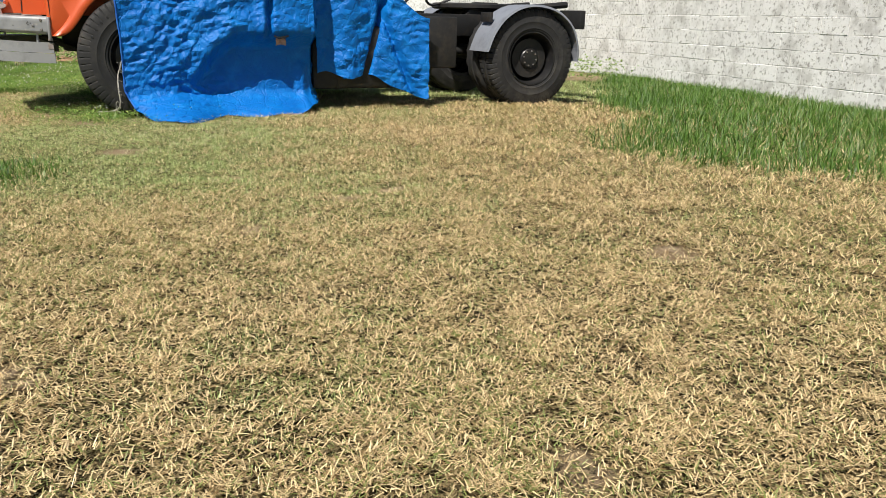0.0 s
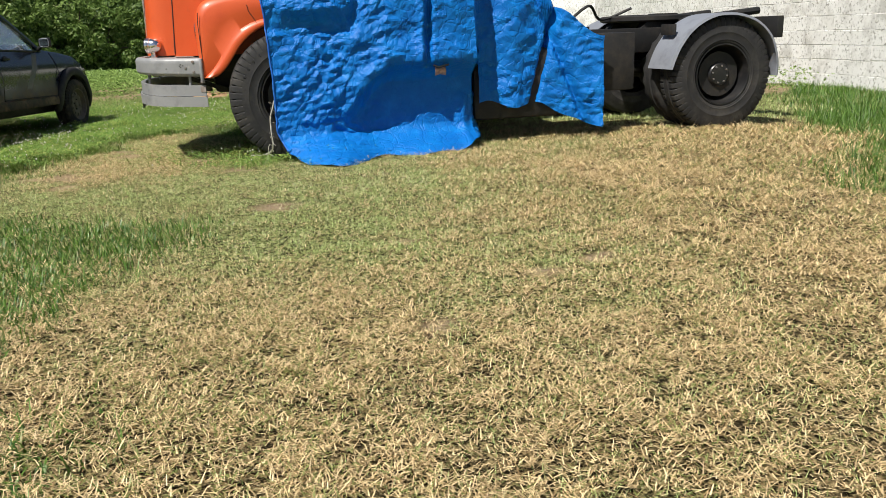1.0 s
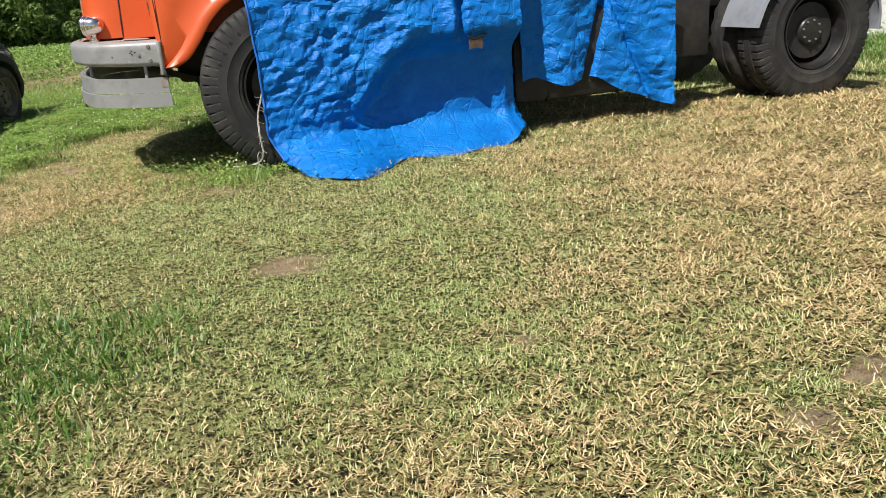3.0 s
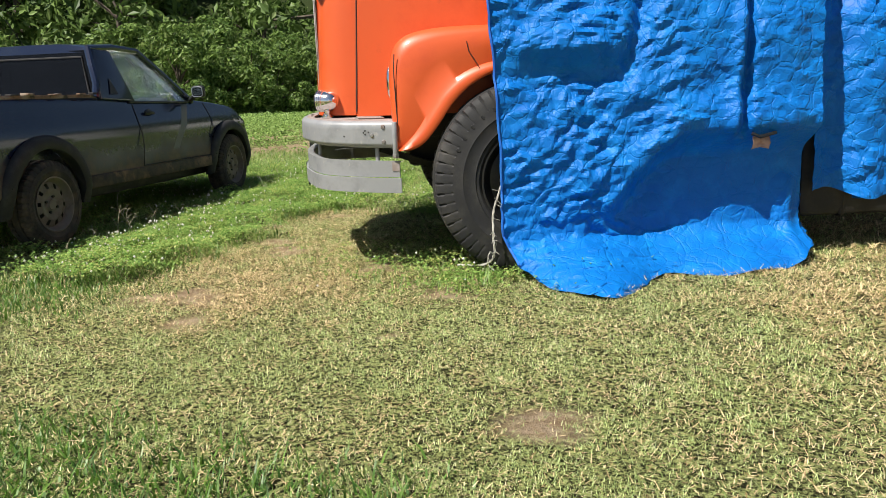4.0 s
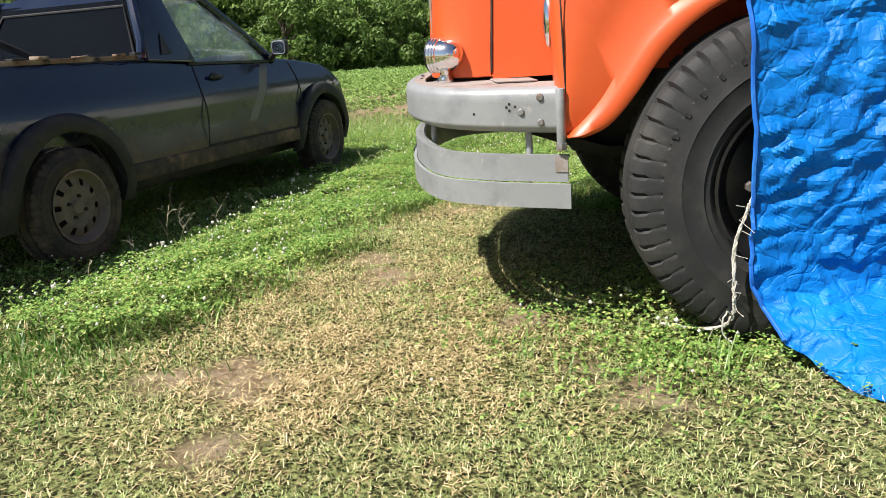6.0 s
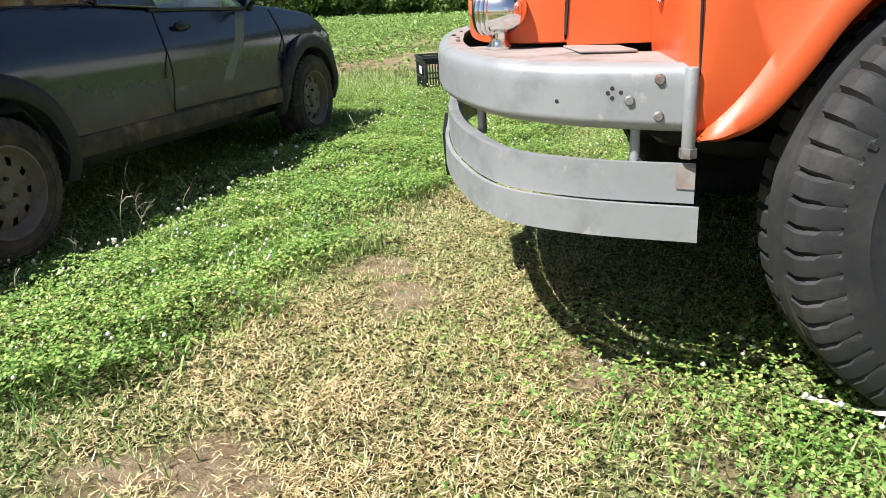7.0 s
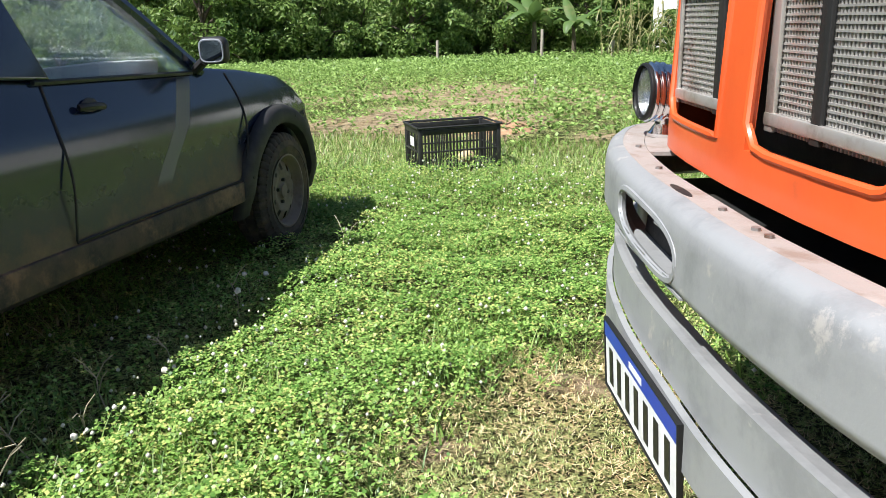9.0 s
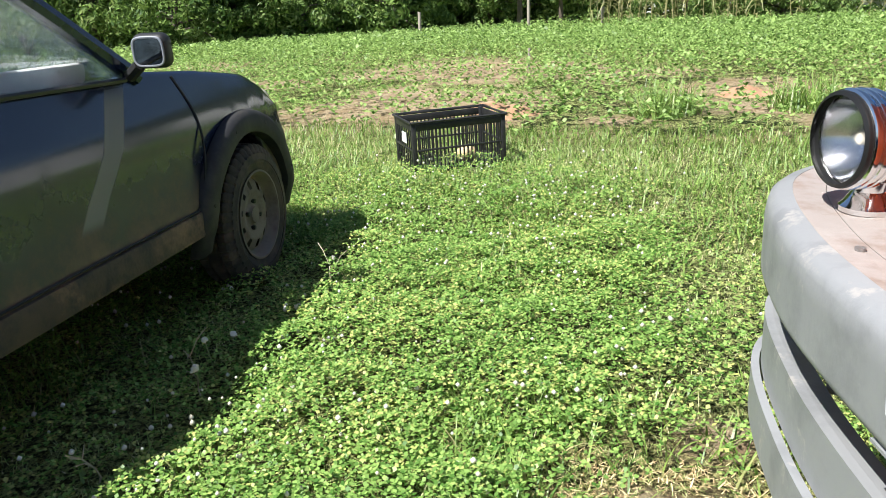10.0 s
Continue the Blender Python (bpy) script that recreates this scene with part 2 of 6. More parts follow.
CARPAINT = pickup_paint()
SILLMUD = surface("muddy_sill", (0.075, 0.058, 0.042), (0.030, 0.029, 0.029), 6, cut=(0.42, 0.62), dirt=(0.21, 0.135, 0.08), dirt_scale=4, dirt_cut=(0.5, 0.68), rough=(0.75, 0.95), bump=0.5, bump_scale=70)

DRYBLADE = leafy("dry_clippings", (0.27, 0.175, 0.07), (0.98, 0.775, 0.44), dry=(0.22, 0.26, 0.07), dry_share=0.20, glow=0.12, patch=0.9)
GREENBLADE = leafy("short_lawn_blades", (0.19, 0.28, 0.065), (0.68, 0.80, 0.33), dry=(0.82, 0.72, 0.44), dry_share=0.16, glow=0.3, patch=1.1)
LUSHBLADE = leafy("tall_green_blades", (0.10, 0.20, 0.03), (0.32, 0.46, 0.10), dry=(0.5, 0.46, 0.22), dry_share=0.10, glow=0.4)
WALLGRASS = leafy("wall_grass_blades", (0.040, 0.115, 0.013), (0.17, 0.31, 0.045), dry=(0.42, 0.39, 0.18), dry_share=0.06, glow=0.35)
CLOVER = leafy("clover_leaves", (0.060, 0.160, 0.022), (0.37, 0.55, 0.14), dry=(0.54, 0.56, 0.18), dry_share=0.16, glow=0.34, patch=2.0, gloss=0.06)
CROP = leafy("crop_leaves", (0.10, 0.19, 0.035), (0.40, 0.55, 0.17), glow=0.4, gloss=0.06)
PETAL = leafy("clover_flowers", (0.62, 0.58, 0.46), (0.85, 0.83, 0.78), glow=0.25)
STRAWSTALK = leafy("dry_stalks", (0.28, 0.23, 0.14), (0.5, 0.44, 0.32), glow=0.1)
TREELEAF = leafy("tree_leaves", (0.04, 0.09, 0.016), (0.21, 0.31, 0.075), dry=(0.22, 0.28, 0.09), dry_share=0.12, glow=0.3, gloss=0.05, patch=0.4)
FORESTLEAF = leafy("forest_leaves", (0.04, 0.08, 0.018), (0.18, 0.27, 0.07), dry=(0.17, 0.22, 0.08), dry_share=0.1, glow=0.25, gloss=0.05, patch=0.1)
TREELEAFB = leafy("pale_tree_leaves", (0.07, 0.135, 0.03), (0.25, 0.36, 0.095), glow=0.35, gloss=0.05)
BANANALEAF = leafy("banana_leaves", (0.045, 0.10, 0.025), (0.12, 0.20, 0.055), dry=(0.34, 0.26, 0.13), dry_share=0.2, glow=0.4)
CORNLEAF = leafy("drying_corn_leaves", (0.20, 0.22, 0.07), (0.50, 0.44, 0.22), glow=0.3)


# ---- building tools ----
def finish(bm, name, material, angle=38.0):
    bmesh.ops.recalc_face_normals(bm, faces=bm.faces[:])
    for f in bm.faces:
        f.smooth = True
    for e in bm.edges:
        if len(e.link_faces) != 2 or e.calc_face_angle(0) > radians(angle):
            e.smooth = False
    me = bpy.data.meshes.new(name)
    bm.to_mesh(me)
    bm.free()
    for mt in material if isinstance(material, (list, tuple)) else (material,):
        me.materials.append(mt)
    return me


def part(name, bm, material, parent=None, label="", m=None, angle=38.0):
    ob = new(name, bm if isinstance(bm, bpy.types.Mesh) else finish(bm, name, material, angle))
    ob.parent = parent
    if m is not None:
        ob.matrix_basis = m
    return tagged(ob, label)


def thing(name, m, label, category, group="", kind=""):
    ob = new(name)
    ob.empty_display_size = 0.1
    ob.matrix_basis = m
    return tagged(ob, label, category, group, kind)


def bm_box(lo, hi, bevel=0.0, bm=None, m=None, seg=2):
    own = bmesh.new()
    bmesh.ops.create_cube(own, size=1)
    for v in own.verts:
        v.co = Vector([lo[i] + (v.co[i] + 0.5) * (hi[i] - lo[i]) for i in range(3)])
    if bevel:
        bmesh.ops.bevel(own, geom=own.edges[:], offset=bevel, segments=seg, affect='EDGES', profile=0.5)
    return joined(own, bm, m)


def joined(own, bm, m=None):
    if m is not None:
        bmesh.ops.transform(own, matrix=m, verts=own.verts[:])
    if bm is None:
        return own
    me = bpy.data.meshes.new("tmp")
    own.to_mesh(me)
    own.free()
    bm.from_mesh(me)
    bpy.data.meshes.remove(me)
    return bm


def bm_cyl(r, depth, m, seg=20, r2=None, bm=None, bevel=0.0):
    own = bmesh.new()
    bmesh.ops.create_cone(own, cap_ends=True, segments=seg, radius1=r, radius2=r if r2 is None else r2, depth=depth)
    if bevel:
        rim = [e for e in own.edges if any(len(f.verts) > 4 for f in e.link_faces)]
        bmesh.ops.bevel(own, geom=rim, offset=bevel, segments=2, affect='EDGES', profile=0.5)
    return joined(own, bm, m)


def tube(points, r, seg=8, bm=None, taper=1.0):
    """A round bar along a line of points."""
    own = bmesh.new()
    pts = [Vector(p) for p in points]
    rings = []
    for i, p in enumerate(pts):
        d = (pts[min(i + 1, len(pts) - 1)] - pts[max(i - 1, 0)]).normalized()
        a = d.orthogonal().normalized() if i == 0 else (rings_a - d * rings_a.dot(d)).normalized()
        rings_a = a
        b = d.cross(a)
        rad = r * (1 + (taper - 1) * i / (len(pts) - 1))
        rings.append([own.verts.new(p + rad * (math.cos(k * math.tau / seg) * a + math.sin(k * math.tau / seg) * b)) for k in range(seg)])
    for q, w in zip(rings, rings[1:]):
        for k in range(seg):
            own.faces.new((q[k], q[(k + 1) % seg], w[(k + 1) % seg], w[k]))
    own.faces.new(rings[0][::-1])
    own.faces.new(rings[-1])
    return joined(own, bm)


def lathe(profile, seg=64, bm=None, m=None, wobble=None, holes=None):
    """Turns a profile of (radius, y) round the y axis. holes: (row, step, width) leaves faces out."""
    own = bmesh.new()
    rings = []
    for j, (r, y) in enumerate(profile):
        ring = []
        for k in range(seg):
            a = k * math.tau / seg
            rr = r + (wobble(j, k) if wobble else 0.0)
            ring.append(own.verts.new((rr * math.cos(a), y, rr * math.sin(a))))
        rings.append(ring)
    for j, (q, w) in enumerate(zip(rings, rings[1:])):
        for k in range(seg):
            if holes and j == holes[0] and k % holes[1] < holes[2]:
                continue
            own.faces.new((q[k], q[(k + 1) % seg], w[(k + 1) % seg], w[k]))
    bmesh.ops.remove_doubles(own, verts=own.verts[:], dist=1e-5)
    return joined(own, bm, m)


def sheet(fn, us, vs, bm=None, thick=0.0):
    """A grid surface fn(u, v) -> point; thick gives it a back."""
    own = bmesh.new()
    g = [[own.verts.new(fn(u, v)) for v in vs] for u in us]
    for a, b in zip(g, g[1:]):
        for k in range(len(vs) - 1):
            own.faces.new((a[k], b[k], b[k + 1], a[k + 1]))
    if thick:
        bmesh.ops.recalc_face_normals(own, faces=own.faces[:])
        bmesh.ops.solidify(own, geom=own.faces[:], thickness=thick)
    return joined(own, bm)


def prism(outline, y0, y1, bevel=0.0, bm=None, seg=3):
    """A side outline of (x, z) pulled from y0 to y1."""
    own = bmesh.new()
    a = [own.verts.new((x, y0, z)) for x, z in outline]
    f = own.faces.new(a)
    r = bmesh.ops.extrude_face_region(own, geom=[f])
    for v in r["geom"]:
        if isinstance(v, bmesh.types.BMVert):
            v.co.y = y1
    if bevel:
        rim = [e for e in own.edges if any(len(q.verts) > 4 for q in e.link_faces)]
        bmesh.ops.bevel(own, geom=rim, offset=bevel, segments=seg, affect='EDGES', profile=0.5)
    return joined(own, bm)


def spline(points, n):
    """n points along a smooth curve through the given ones."""
    p = [Vector(q) for q in points]
    out = []
    for i in range(n):
        s = i / (n - 1) * (len(p) - 1)
        k = min(int(s), len(p) - 2)
        f = s - k
        a, b, c, d = p[max(k - 1, 0)], p[k], p[k + 1], p[min(k + 2, len(p) - 1)]
        out.append(0.5 * ((2 * b) + (c - a) * f + (2 * a - 5 * b + 4 * c - d) * f * f + (3 * b - a - 3 * c + d) * f ** 3))
    return out


def quick_mesh(name, verts, faces, material, smooth=False):
    """A large mesh from arrays: verts (n, 3), faces (m, k)."""
    me = bpy.data.meshes.new(name)
    k = faces.shape[1]
    me.vertices.add(len(verts))
    me.vertices.foreach_set("co", np.ascontiguousarray(verts, np.float32).ravel())
    me.loops.add(faces.size)
    me.loops.foreach_set("vertex_index", np.ascontiguousarray(faces, np.int32).ravel())
    me.polygons.add(len(faces))
    me.polygons.foreach_set("loop_start", np.arange(0, faces.size, k, dtype=np.int32))
    me.polygons.foreach_set("use_smooth", np.full(len(faces), smooth))
    me.materials.append(material)
    me.update(calc_edges=True)
    return me


rng = np.random.default_rng(7)
HASH = rng.random((256, 256))


def field(x, y, scale, seed=0):
    """Smooth random values 0..1 over the plan."""
    u, v = np.asarray(x) * scale + 17.3 * seed + 400, np.asarray(y) * scale + 9.1 * seed + 400
    i, j = np.floor(u).astype(int), np.floor(v).astype(int)
    f, g = u - i, v - j
    f, g = f * f * (3 - 2 * f), g * g * (3 - 2 * g)
    h = lambda a, b: HASH[a % 256, b % 256]
    return (h(i, j) * (1 - f) + h(i + 1, j) * f) * (1 - g) + (h(i, j + 1) * (1 - f) + h(i + 1, j + 1) * f) * g


def cloud(x, y, scale, seed=0):
    return (field(x, y, scale, seed) + 0.5 * field(x, y, scale * 2.1, seed + 1) + 0.25 * field(x, y, scale * 4.3, seed + 2)) / 1.75


def ramp(v, a, b):
    t = np.clip((np.asarray(v, float) - a) / (b - a), 0, 1)
    return t * t * (3 - 2 * t)


def spot(x, y, cx, cy, r):
    return np.exp(-((np.asarray(x) - cx) ** 2 + (np.asarray(y) - cy) ** 2) / (r * r))


# ---- ground ----
BARE = [(0.27, 1.55, 0.13), (-1.15, 1.9, 0.09), (-0.53, 4.01, 0.10), (-0.35, 4.27, 0.09), (-2.18, 5.19, 0.17), (-1.24, 4.46, 0.08), (-0.89, 3.39, 0.09), (-4.18, 6.06, 0.19), (-3.96, 5.75, 0.12),
        (-3.0, 6.44, 0.17), (-2.93, 6.77, 0.10), (-2.99, 5.77, 0.10), (-4.29, 6.13, 0.16), (-4.43, 6.02, 0.10), (-3.25, 6.57, 0.12), (-3.56, 6.93, 0.16), (-4.34, 7.19, 0.22), (-4.56, 7.39, 0.17),
        (-4.88, 7.38, 0.09), (-4.89, 7.92, 0.11), (-4.60, 8.42, 0.15), (-4.56, 8.76, 0.13), (0.9, 3.2, 0.14)]


def height(x, y):
    x, y = np.asarray(x, float), np.asarray(y, float)
    z = 0.05 * (cloud(x, y, 0.45, 3) - 0.5) * ramp(np.hypot(x + 3.3, y - 7.8), 0.5, 4.0) + 0.012 * (cloud(x, y, 2.2, 5) - 0.5)
    z = z - 0.05 * spot(x, y, -6.7, 9.7, 1.5) + 0.06 * ramp(y, 10.0, 11.2) * (1 - ramp(x, -3.0, 0.0))
    z = z - 0.25 * ramp(y, 14, 28) * (1 - ramp(x, 0, 5))
    d = -0.55 * (x + 12) + 0.83 * (y - 24)
    z = z + 0.42 * np.clip(d - 16, 0, 130) * ramp(d, 16, 40)
    return z + 0.03 * (cloud(x, y, 3.0, 8) - 0.3) * ramp(y, 12.0, 13.5)


def bare(x, y):
    b = 0.0
    for cx, cy, r in BARE:
        b = np.maximum(b, spot(x, y, cx, cy, r))
    edge = cloud(x, y, 5.0, 11)
    soil_rows = ramp(y, 12.0, 12.8) * (1 - ramp(y, 17.5, 20.0)) * 0.85 * ramp(cloud(x, y, 0.9, 14), 0.42, 0.60)
    fine = cloud(x, y, 17.0, 12)
    return np.clip(ramp(b + 0.9 * (edge - 0.5) + 0.8 * (fine - 0.5), 0.45, 0.85) + soil_rows, 0, 1)


def parked_shade(x, y):
    """The worn ground under and beside the pickup."""
    e = (x + 5.952) * 0.985 + (y - 6.884) * 0.174 + 0.25 * (cloud(x, y, 2.4, 25) - 0.5)
    return ramp(0.42 - e, 0, 0.16) * ramp(y, 5.6, 6.2) * (1 - ramp(y, 9.6, 10.3)) * ramp(e, -2.2, -1.8)


def clover_share(x, y):
    wob = 0.8 * (cloud(x, y, 1.1, 21) - 0.5) + 0.55 * (cloud(x, y, 4.2, 22) - 0.5)
    band = ramp(-x + wob, 4.78, 5.18) * ramp(y + wob, 6.0, 6.6) * (1 - ramp(-x, 8.0, 9.5))
    ahead = ramp(y + wob, 8.3, 8.9) * (1 - ramp(x, -2.0, -0.5)) * (0.30 + 0.70 * ramp(cloud(x, y, 0.8, 23), 0.42, 0.58)) * (1 - 0.65 * ramp(y + wob, 9.2, 10.0))
    under = 0.30 * spot(x, y, -3.15, 7.1, 0.55) + 0.5 * spot(x, y, -2.95, 6.75, 0.22)
    return np.clip((band + ahead) * (1 - ramp(y, 10.2, 11.6)) * (1 - 0.95 * spot(x, y, -4.50, 8.35, 0.42)) * (1 - 0.9 * spot(x, y, -4.42, 8.95, 0.30)) * (1 - 0.8 * spot(x, y, -4.78, 7.85, 0.28)) * (1 - 0.72 * parked_shade(x, y)) + under, 0, 1)


def wall_grass(x, y):
    wob = 1.1 * (cloud(x, y, 1.9, 31) - 0.5)
    along = ramp(x - 0.16 * (y - 5.6) + wob, 0.95, 1.6) * ramp(y + 0.33 * (x - 1.5) + wob, 5.1, 5.8)
    return along


def side_clump(x, y):
    wob = 0.7 * (cloud(x, y, 1.3, 41) - 0.5)
    a = ramp(-x + wob, 2.15, 2.55) * ramp(y + wob, 2.4, 2.9) * (1 - ramp(y + wob, 4.5, 5.0)) * (1 - ramp(-x, 4.2, 5.0))
    b = spot(x, y, -5.15, 5.85, 0.42) + 0.6 * spot(x, y, -1.75, 2.35, 0.22)
    return np.clip(a + b, 0, 1)


def green_share(x, y):
    g = 0.06 + 0.32 * ramp(-x, 0.4, 2.2) + 0.28 * ramp(-x, 1.0, 2.4) * ramp(y, 3.4, 4.6) + 0.62 * ramp(y, 3.6, 5.6) * ramp(-x, -0.5, 1.5) + 0.2 * spot(x, y, -1.0, 3.6, 1.0) + 0.35 * spot(x, y, -2.9, 5.0, 1.3) + 0.16 * spot(x, y, -0.3, 4.1, 1.2)
    g = g + 1.1 * (cloud(x, y, 0.9, 51) - 0.5) + 0.5 * (cloud(x, y, 3.5, 55) - 0.5)
    g = g - 0.75 * spot(x, y, -4.4, 6.9, 0.9) - 0.65 * spot(x, y, -3.7, 6.1, 0.8) - 0.25 * spot(x, y, 0.9, 7.2, 1.6)
    return np.clip(np.maximum(g, 0.9 * ramp(y, 8.6, 10.0)) * (1 - 0.65 * spot(x, y, -4.55, 8.5, 0.5)) + 0.5 * parked_shade(x, y), 0.03, 1)


def line_steps(lo, fine_lo, fine_hi, hi, step, grow=1.22):
    out = list(np.arange(fine_lo, fine_hi + 1e-6, step))
    for sign, edge, stop in ((1, fine_hi, hi), (-1, fine_lo, lo)):
        d, p = step, edge
        while sign * (stop - p) > 0:
            d *= grow
            p += sign * d
            out.append(p)
    return np.array(sorted(out))


def build_ground():
    gx, gy = line_steps(-420, -9, 6, 420, 0.07), line_steps(-420, -1, 19, 520, 0.07)
    xx, yy = np.meshgrid(gx, gy, indexing="ij")
    zz = height(xx, yy)
    verts = np.stack([xx, yy, zz], -1).reshape(-1, 3)
    idx = np.arange(len(verts)).reshape(xx.shape)
    faces = np.stack([idx[:-1, :-1], idx[1:, :-1], idx[1:, 1:], idx[:-1, 1:]], -1).reshape(-1, 4)
    m, n, l, b = nodes_of("dry_lawn_soil_and_gap_shade")
    vec = n.new("ShaderNodeTexCoord").outputs["Object"]
    at = lambda nm: attribute_node(n, nm)
    # the near-black end of both turf colours is painted shade between the blades
    shaded_thatch = mix_node(n, l, step_node(n, l, noise_node(n, l, vec, 60, 8, 0.75), 0.415, 0.59), (0.020, 0.014, 0.006), (0.53, 0.40, 0.20))
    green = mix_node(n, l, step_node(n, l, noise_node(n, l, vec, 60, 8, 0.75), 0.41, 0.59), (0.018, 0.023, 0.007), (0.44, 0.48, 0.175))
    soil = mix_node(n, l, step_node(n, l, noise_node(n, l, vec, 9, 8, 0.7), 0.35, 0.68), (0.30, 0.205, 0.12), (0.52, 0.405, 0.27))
    col = mix_node(n, l, at("green"), shaded_thatch, green)
    # dark blotches over the turf: shade of gaps between tufts, put into the colour
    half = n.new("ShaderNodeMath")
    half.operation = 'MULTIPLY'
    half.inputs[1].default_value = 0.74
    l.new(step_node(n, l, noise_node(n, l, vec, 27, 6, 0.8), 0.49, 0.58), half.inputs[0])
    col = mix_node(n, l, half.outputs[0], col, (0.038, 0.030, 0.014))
    col = mix_node(n, l, at("bare"), col, soil)
    col = mix_node(n, l, at("wood"), col, (0.030, 0.042, 0.014))
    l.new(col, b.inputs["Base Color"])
    b.inputs["Roughness"].default_value = 0.95
    b.inputs["Specular IOR Level"].default_value = 0.1
    bp = n.new("ShaderNodeBump")
    bp.inputs["Strength"].default_value, bp.inputs["Distance"].default_value = 1.0, 0.035
    l.new(noise_node(n, l, vec, 42, 8, 0.75), bp.inputs["Height"])
    l.new(bp.outputs[0], b.inputs["Normal"])
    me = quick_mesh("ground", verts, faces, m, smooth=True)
    g = np.clip(np.maximum.reduce([green_share(xx, yy), clover_share(xx, yy), wall_grass(xx, yy), side_clump(xx, yy), ramp(yy, 17, 21)]), 0, 1)
    for nm, v in (("green", g), ("bare", bare(xx, yy)), ("wood", ramp(-0.55 * (xx + 12) + 0.83 * (yy - 24), 4, 8))):
        me.attributes.new(nm, 'FLOAT', 'POINT').data.foreach_set("value", v.astype(np.float32).ravel())
    return tagged(new("ground", me), "mown lawn of dry clippings and green patches over reddish soil", "ground", kind="structure")


def attribute_node(n, nm):
    a = n.new("ShaderNodeAttribute")
    a.attribute_name = nm
    return a.outputs["Fac"]


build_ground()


# ---- wall ----
WALL = pose(4.6, 9.0, 0, 0, 0, 112)
wall = thing("wall_east", WALL, "rough whitewashed concrete block wall, stained and patchy", "wall", kind="structure")
WALL_FROM, WALL_TO, WALL_ROWS = -4.0, 13.0, 12
part("mortar", bm_box((WALL_FROM, -0.19, -0.1), (WALL_TO, -0.005, 2.42)), WALLJOINT, wall)
part("coping", bm_box((WALL_FROM, -0.215, 2.422), (WALL_TO, 0.02, 2.48), 0.012), WALLPAINT, wall)


def build_blocks():
    wob = random.Random(4)
    meshes = []
    for k in range(6):
        bm = bm_box((0.002, -0.03, 0.002), (0.398, -0.001, 0.197), 0.004, seg=1)
        for v in bm.verts:
            v.co += Vector((wob.uniform(-0.004, 0.004), wob.uniform(-0.002, 0.002), wob.uniform(-0.005, 0.005)))
        meshes.append(finish(bm, "block", WALLPAINT, 8))
    rest = bmesh.new()
    for row in range(WALL_ROWS):
        x = WALL_FROM + (0.2 if row % 2 else 0.0)
        while x < WALL_TO - 0.4:
            at = pose(x, wob.uniform(-0.003, 0.002), row * 0.2, 0, wob.uniform(-0.5, 0.5), 0)
            if row < 7 and -3.9 < x < 11.5:
                part("block", wob.choice(meshes), None, wall, m=at)
            else:
                bm_box((0.006, -0.03, 0.006), (0.394, 0.0, 0.192), 0, rest, at)
            x += 0.4
    tagged(part("upper_blocks", rest, WALLPAINT, wall), kind="stuff")


# ---- plants of the lawn ----
def scatter(n, x0, x1, y0, y1, share, seed):
    r = np.random.default_rng(seed)
    x, y = r.uniform(x0, x1, n), r.uniform(y0, y1, n)
    keep = r.random(n) < share(x, y)
    return x[keep], y[keep], r


def near(x, y):
    """How close a spot lies to the trodden strip from the gate side to the field."""
    a, b = np.array([0.1, 1.6]), np.array([-5.2, 9.2])
    d = b - a
    s = np.clip(((x - a[0]) * d[0] + (y - a[1]) * d[1]) / (d @ d), 0, 1)
    far = np.hypot(x - a[0] - s * d[0], y - a[1] - s * d[1])
    return 1 / (1 + (far / 2.4) ** 2)


def blades(name, x, y, r, h, w, lean, material, label, segs=1, flat=False, grow=None):
    """Grass blades from arrays of places; lean in radians from upright."""
    n = len(x)
    z = height(x, y)
    yaw, hh = r.uniform(0, math.tau, n), r.uniform(*h, n)
    ww = r.uniform(*w, n)
    if grow is not None:
        hh, ww = hh * grow, ww * grow
    ln = r.uniform(*lean, n)
    dx, dy = np.cos(yaw), np.sin(yaw)
    base = np.stack([x, y, z], 1)
    side = np.stack([-dy, dx, np.zeros(n)], 1) * ww[:, None] * 0.5
    if flat:
        base[:, 2] += r.uniform(0.002, 0.030, n)
    rows, at = [], base
    for k in range(segs + 1):
        taper = 1.0 - 0.8 * k / segs if not flat else 1.0 - 0.4 * k / segs
        rows.append(np.stack([at - side * taper, at + side * taper], 1))
        a = ln * (0.6 + 0.9 * k / max(segs, 1)) if segs > 1 else ln
        at = at + np.stack([dx * np.sin(a), dy * np.sin(a), np.cos(a)], 1) * (hh / segs)[:, None]
    verts = np.concatenate(rows, 1).reshape(-1, 3)
    first = np.arange(n)[:, None, None] * (2 * (segs + 1)) + np.arange(segs)[None, :, None] * 2
    faces = (first + np.array([0, 1, 3, 2])[None, None, :]).reshape(-1, 4)
    ob = new(name, quick_mesh(name, verts, faces, material))
    return tagged(ob, label, "grass", kind="stuff")


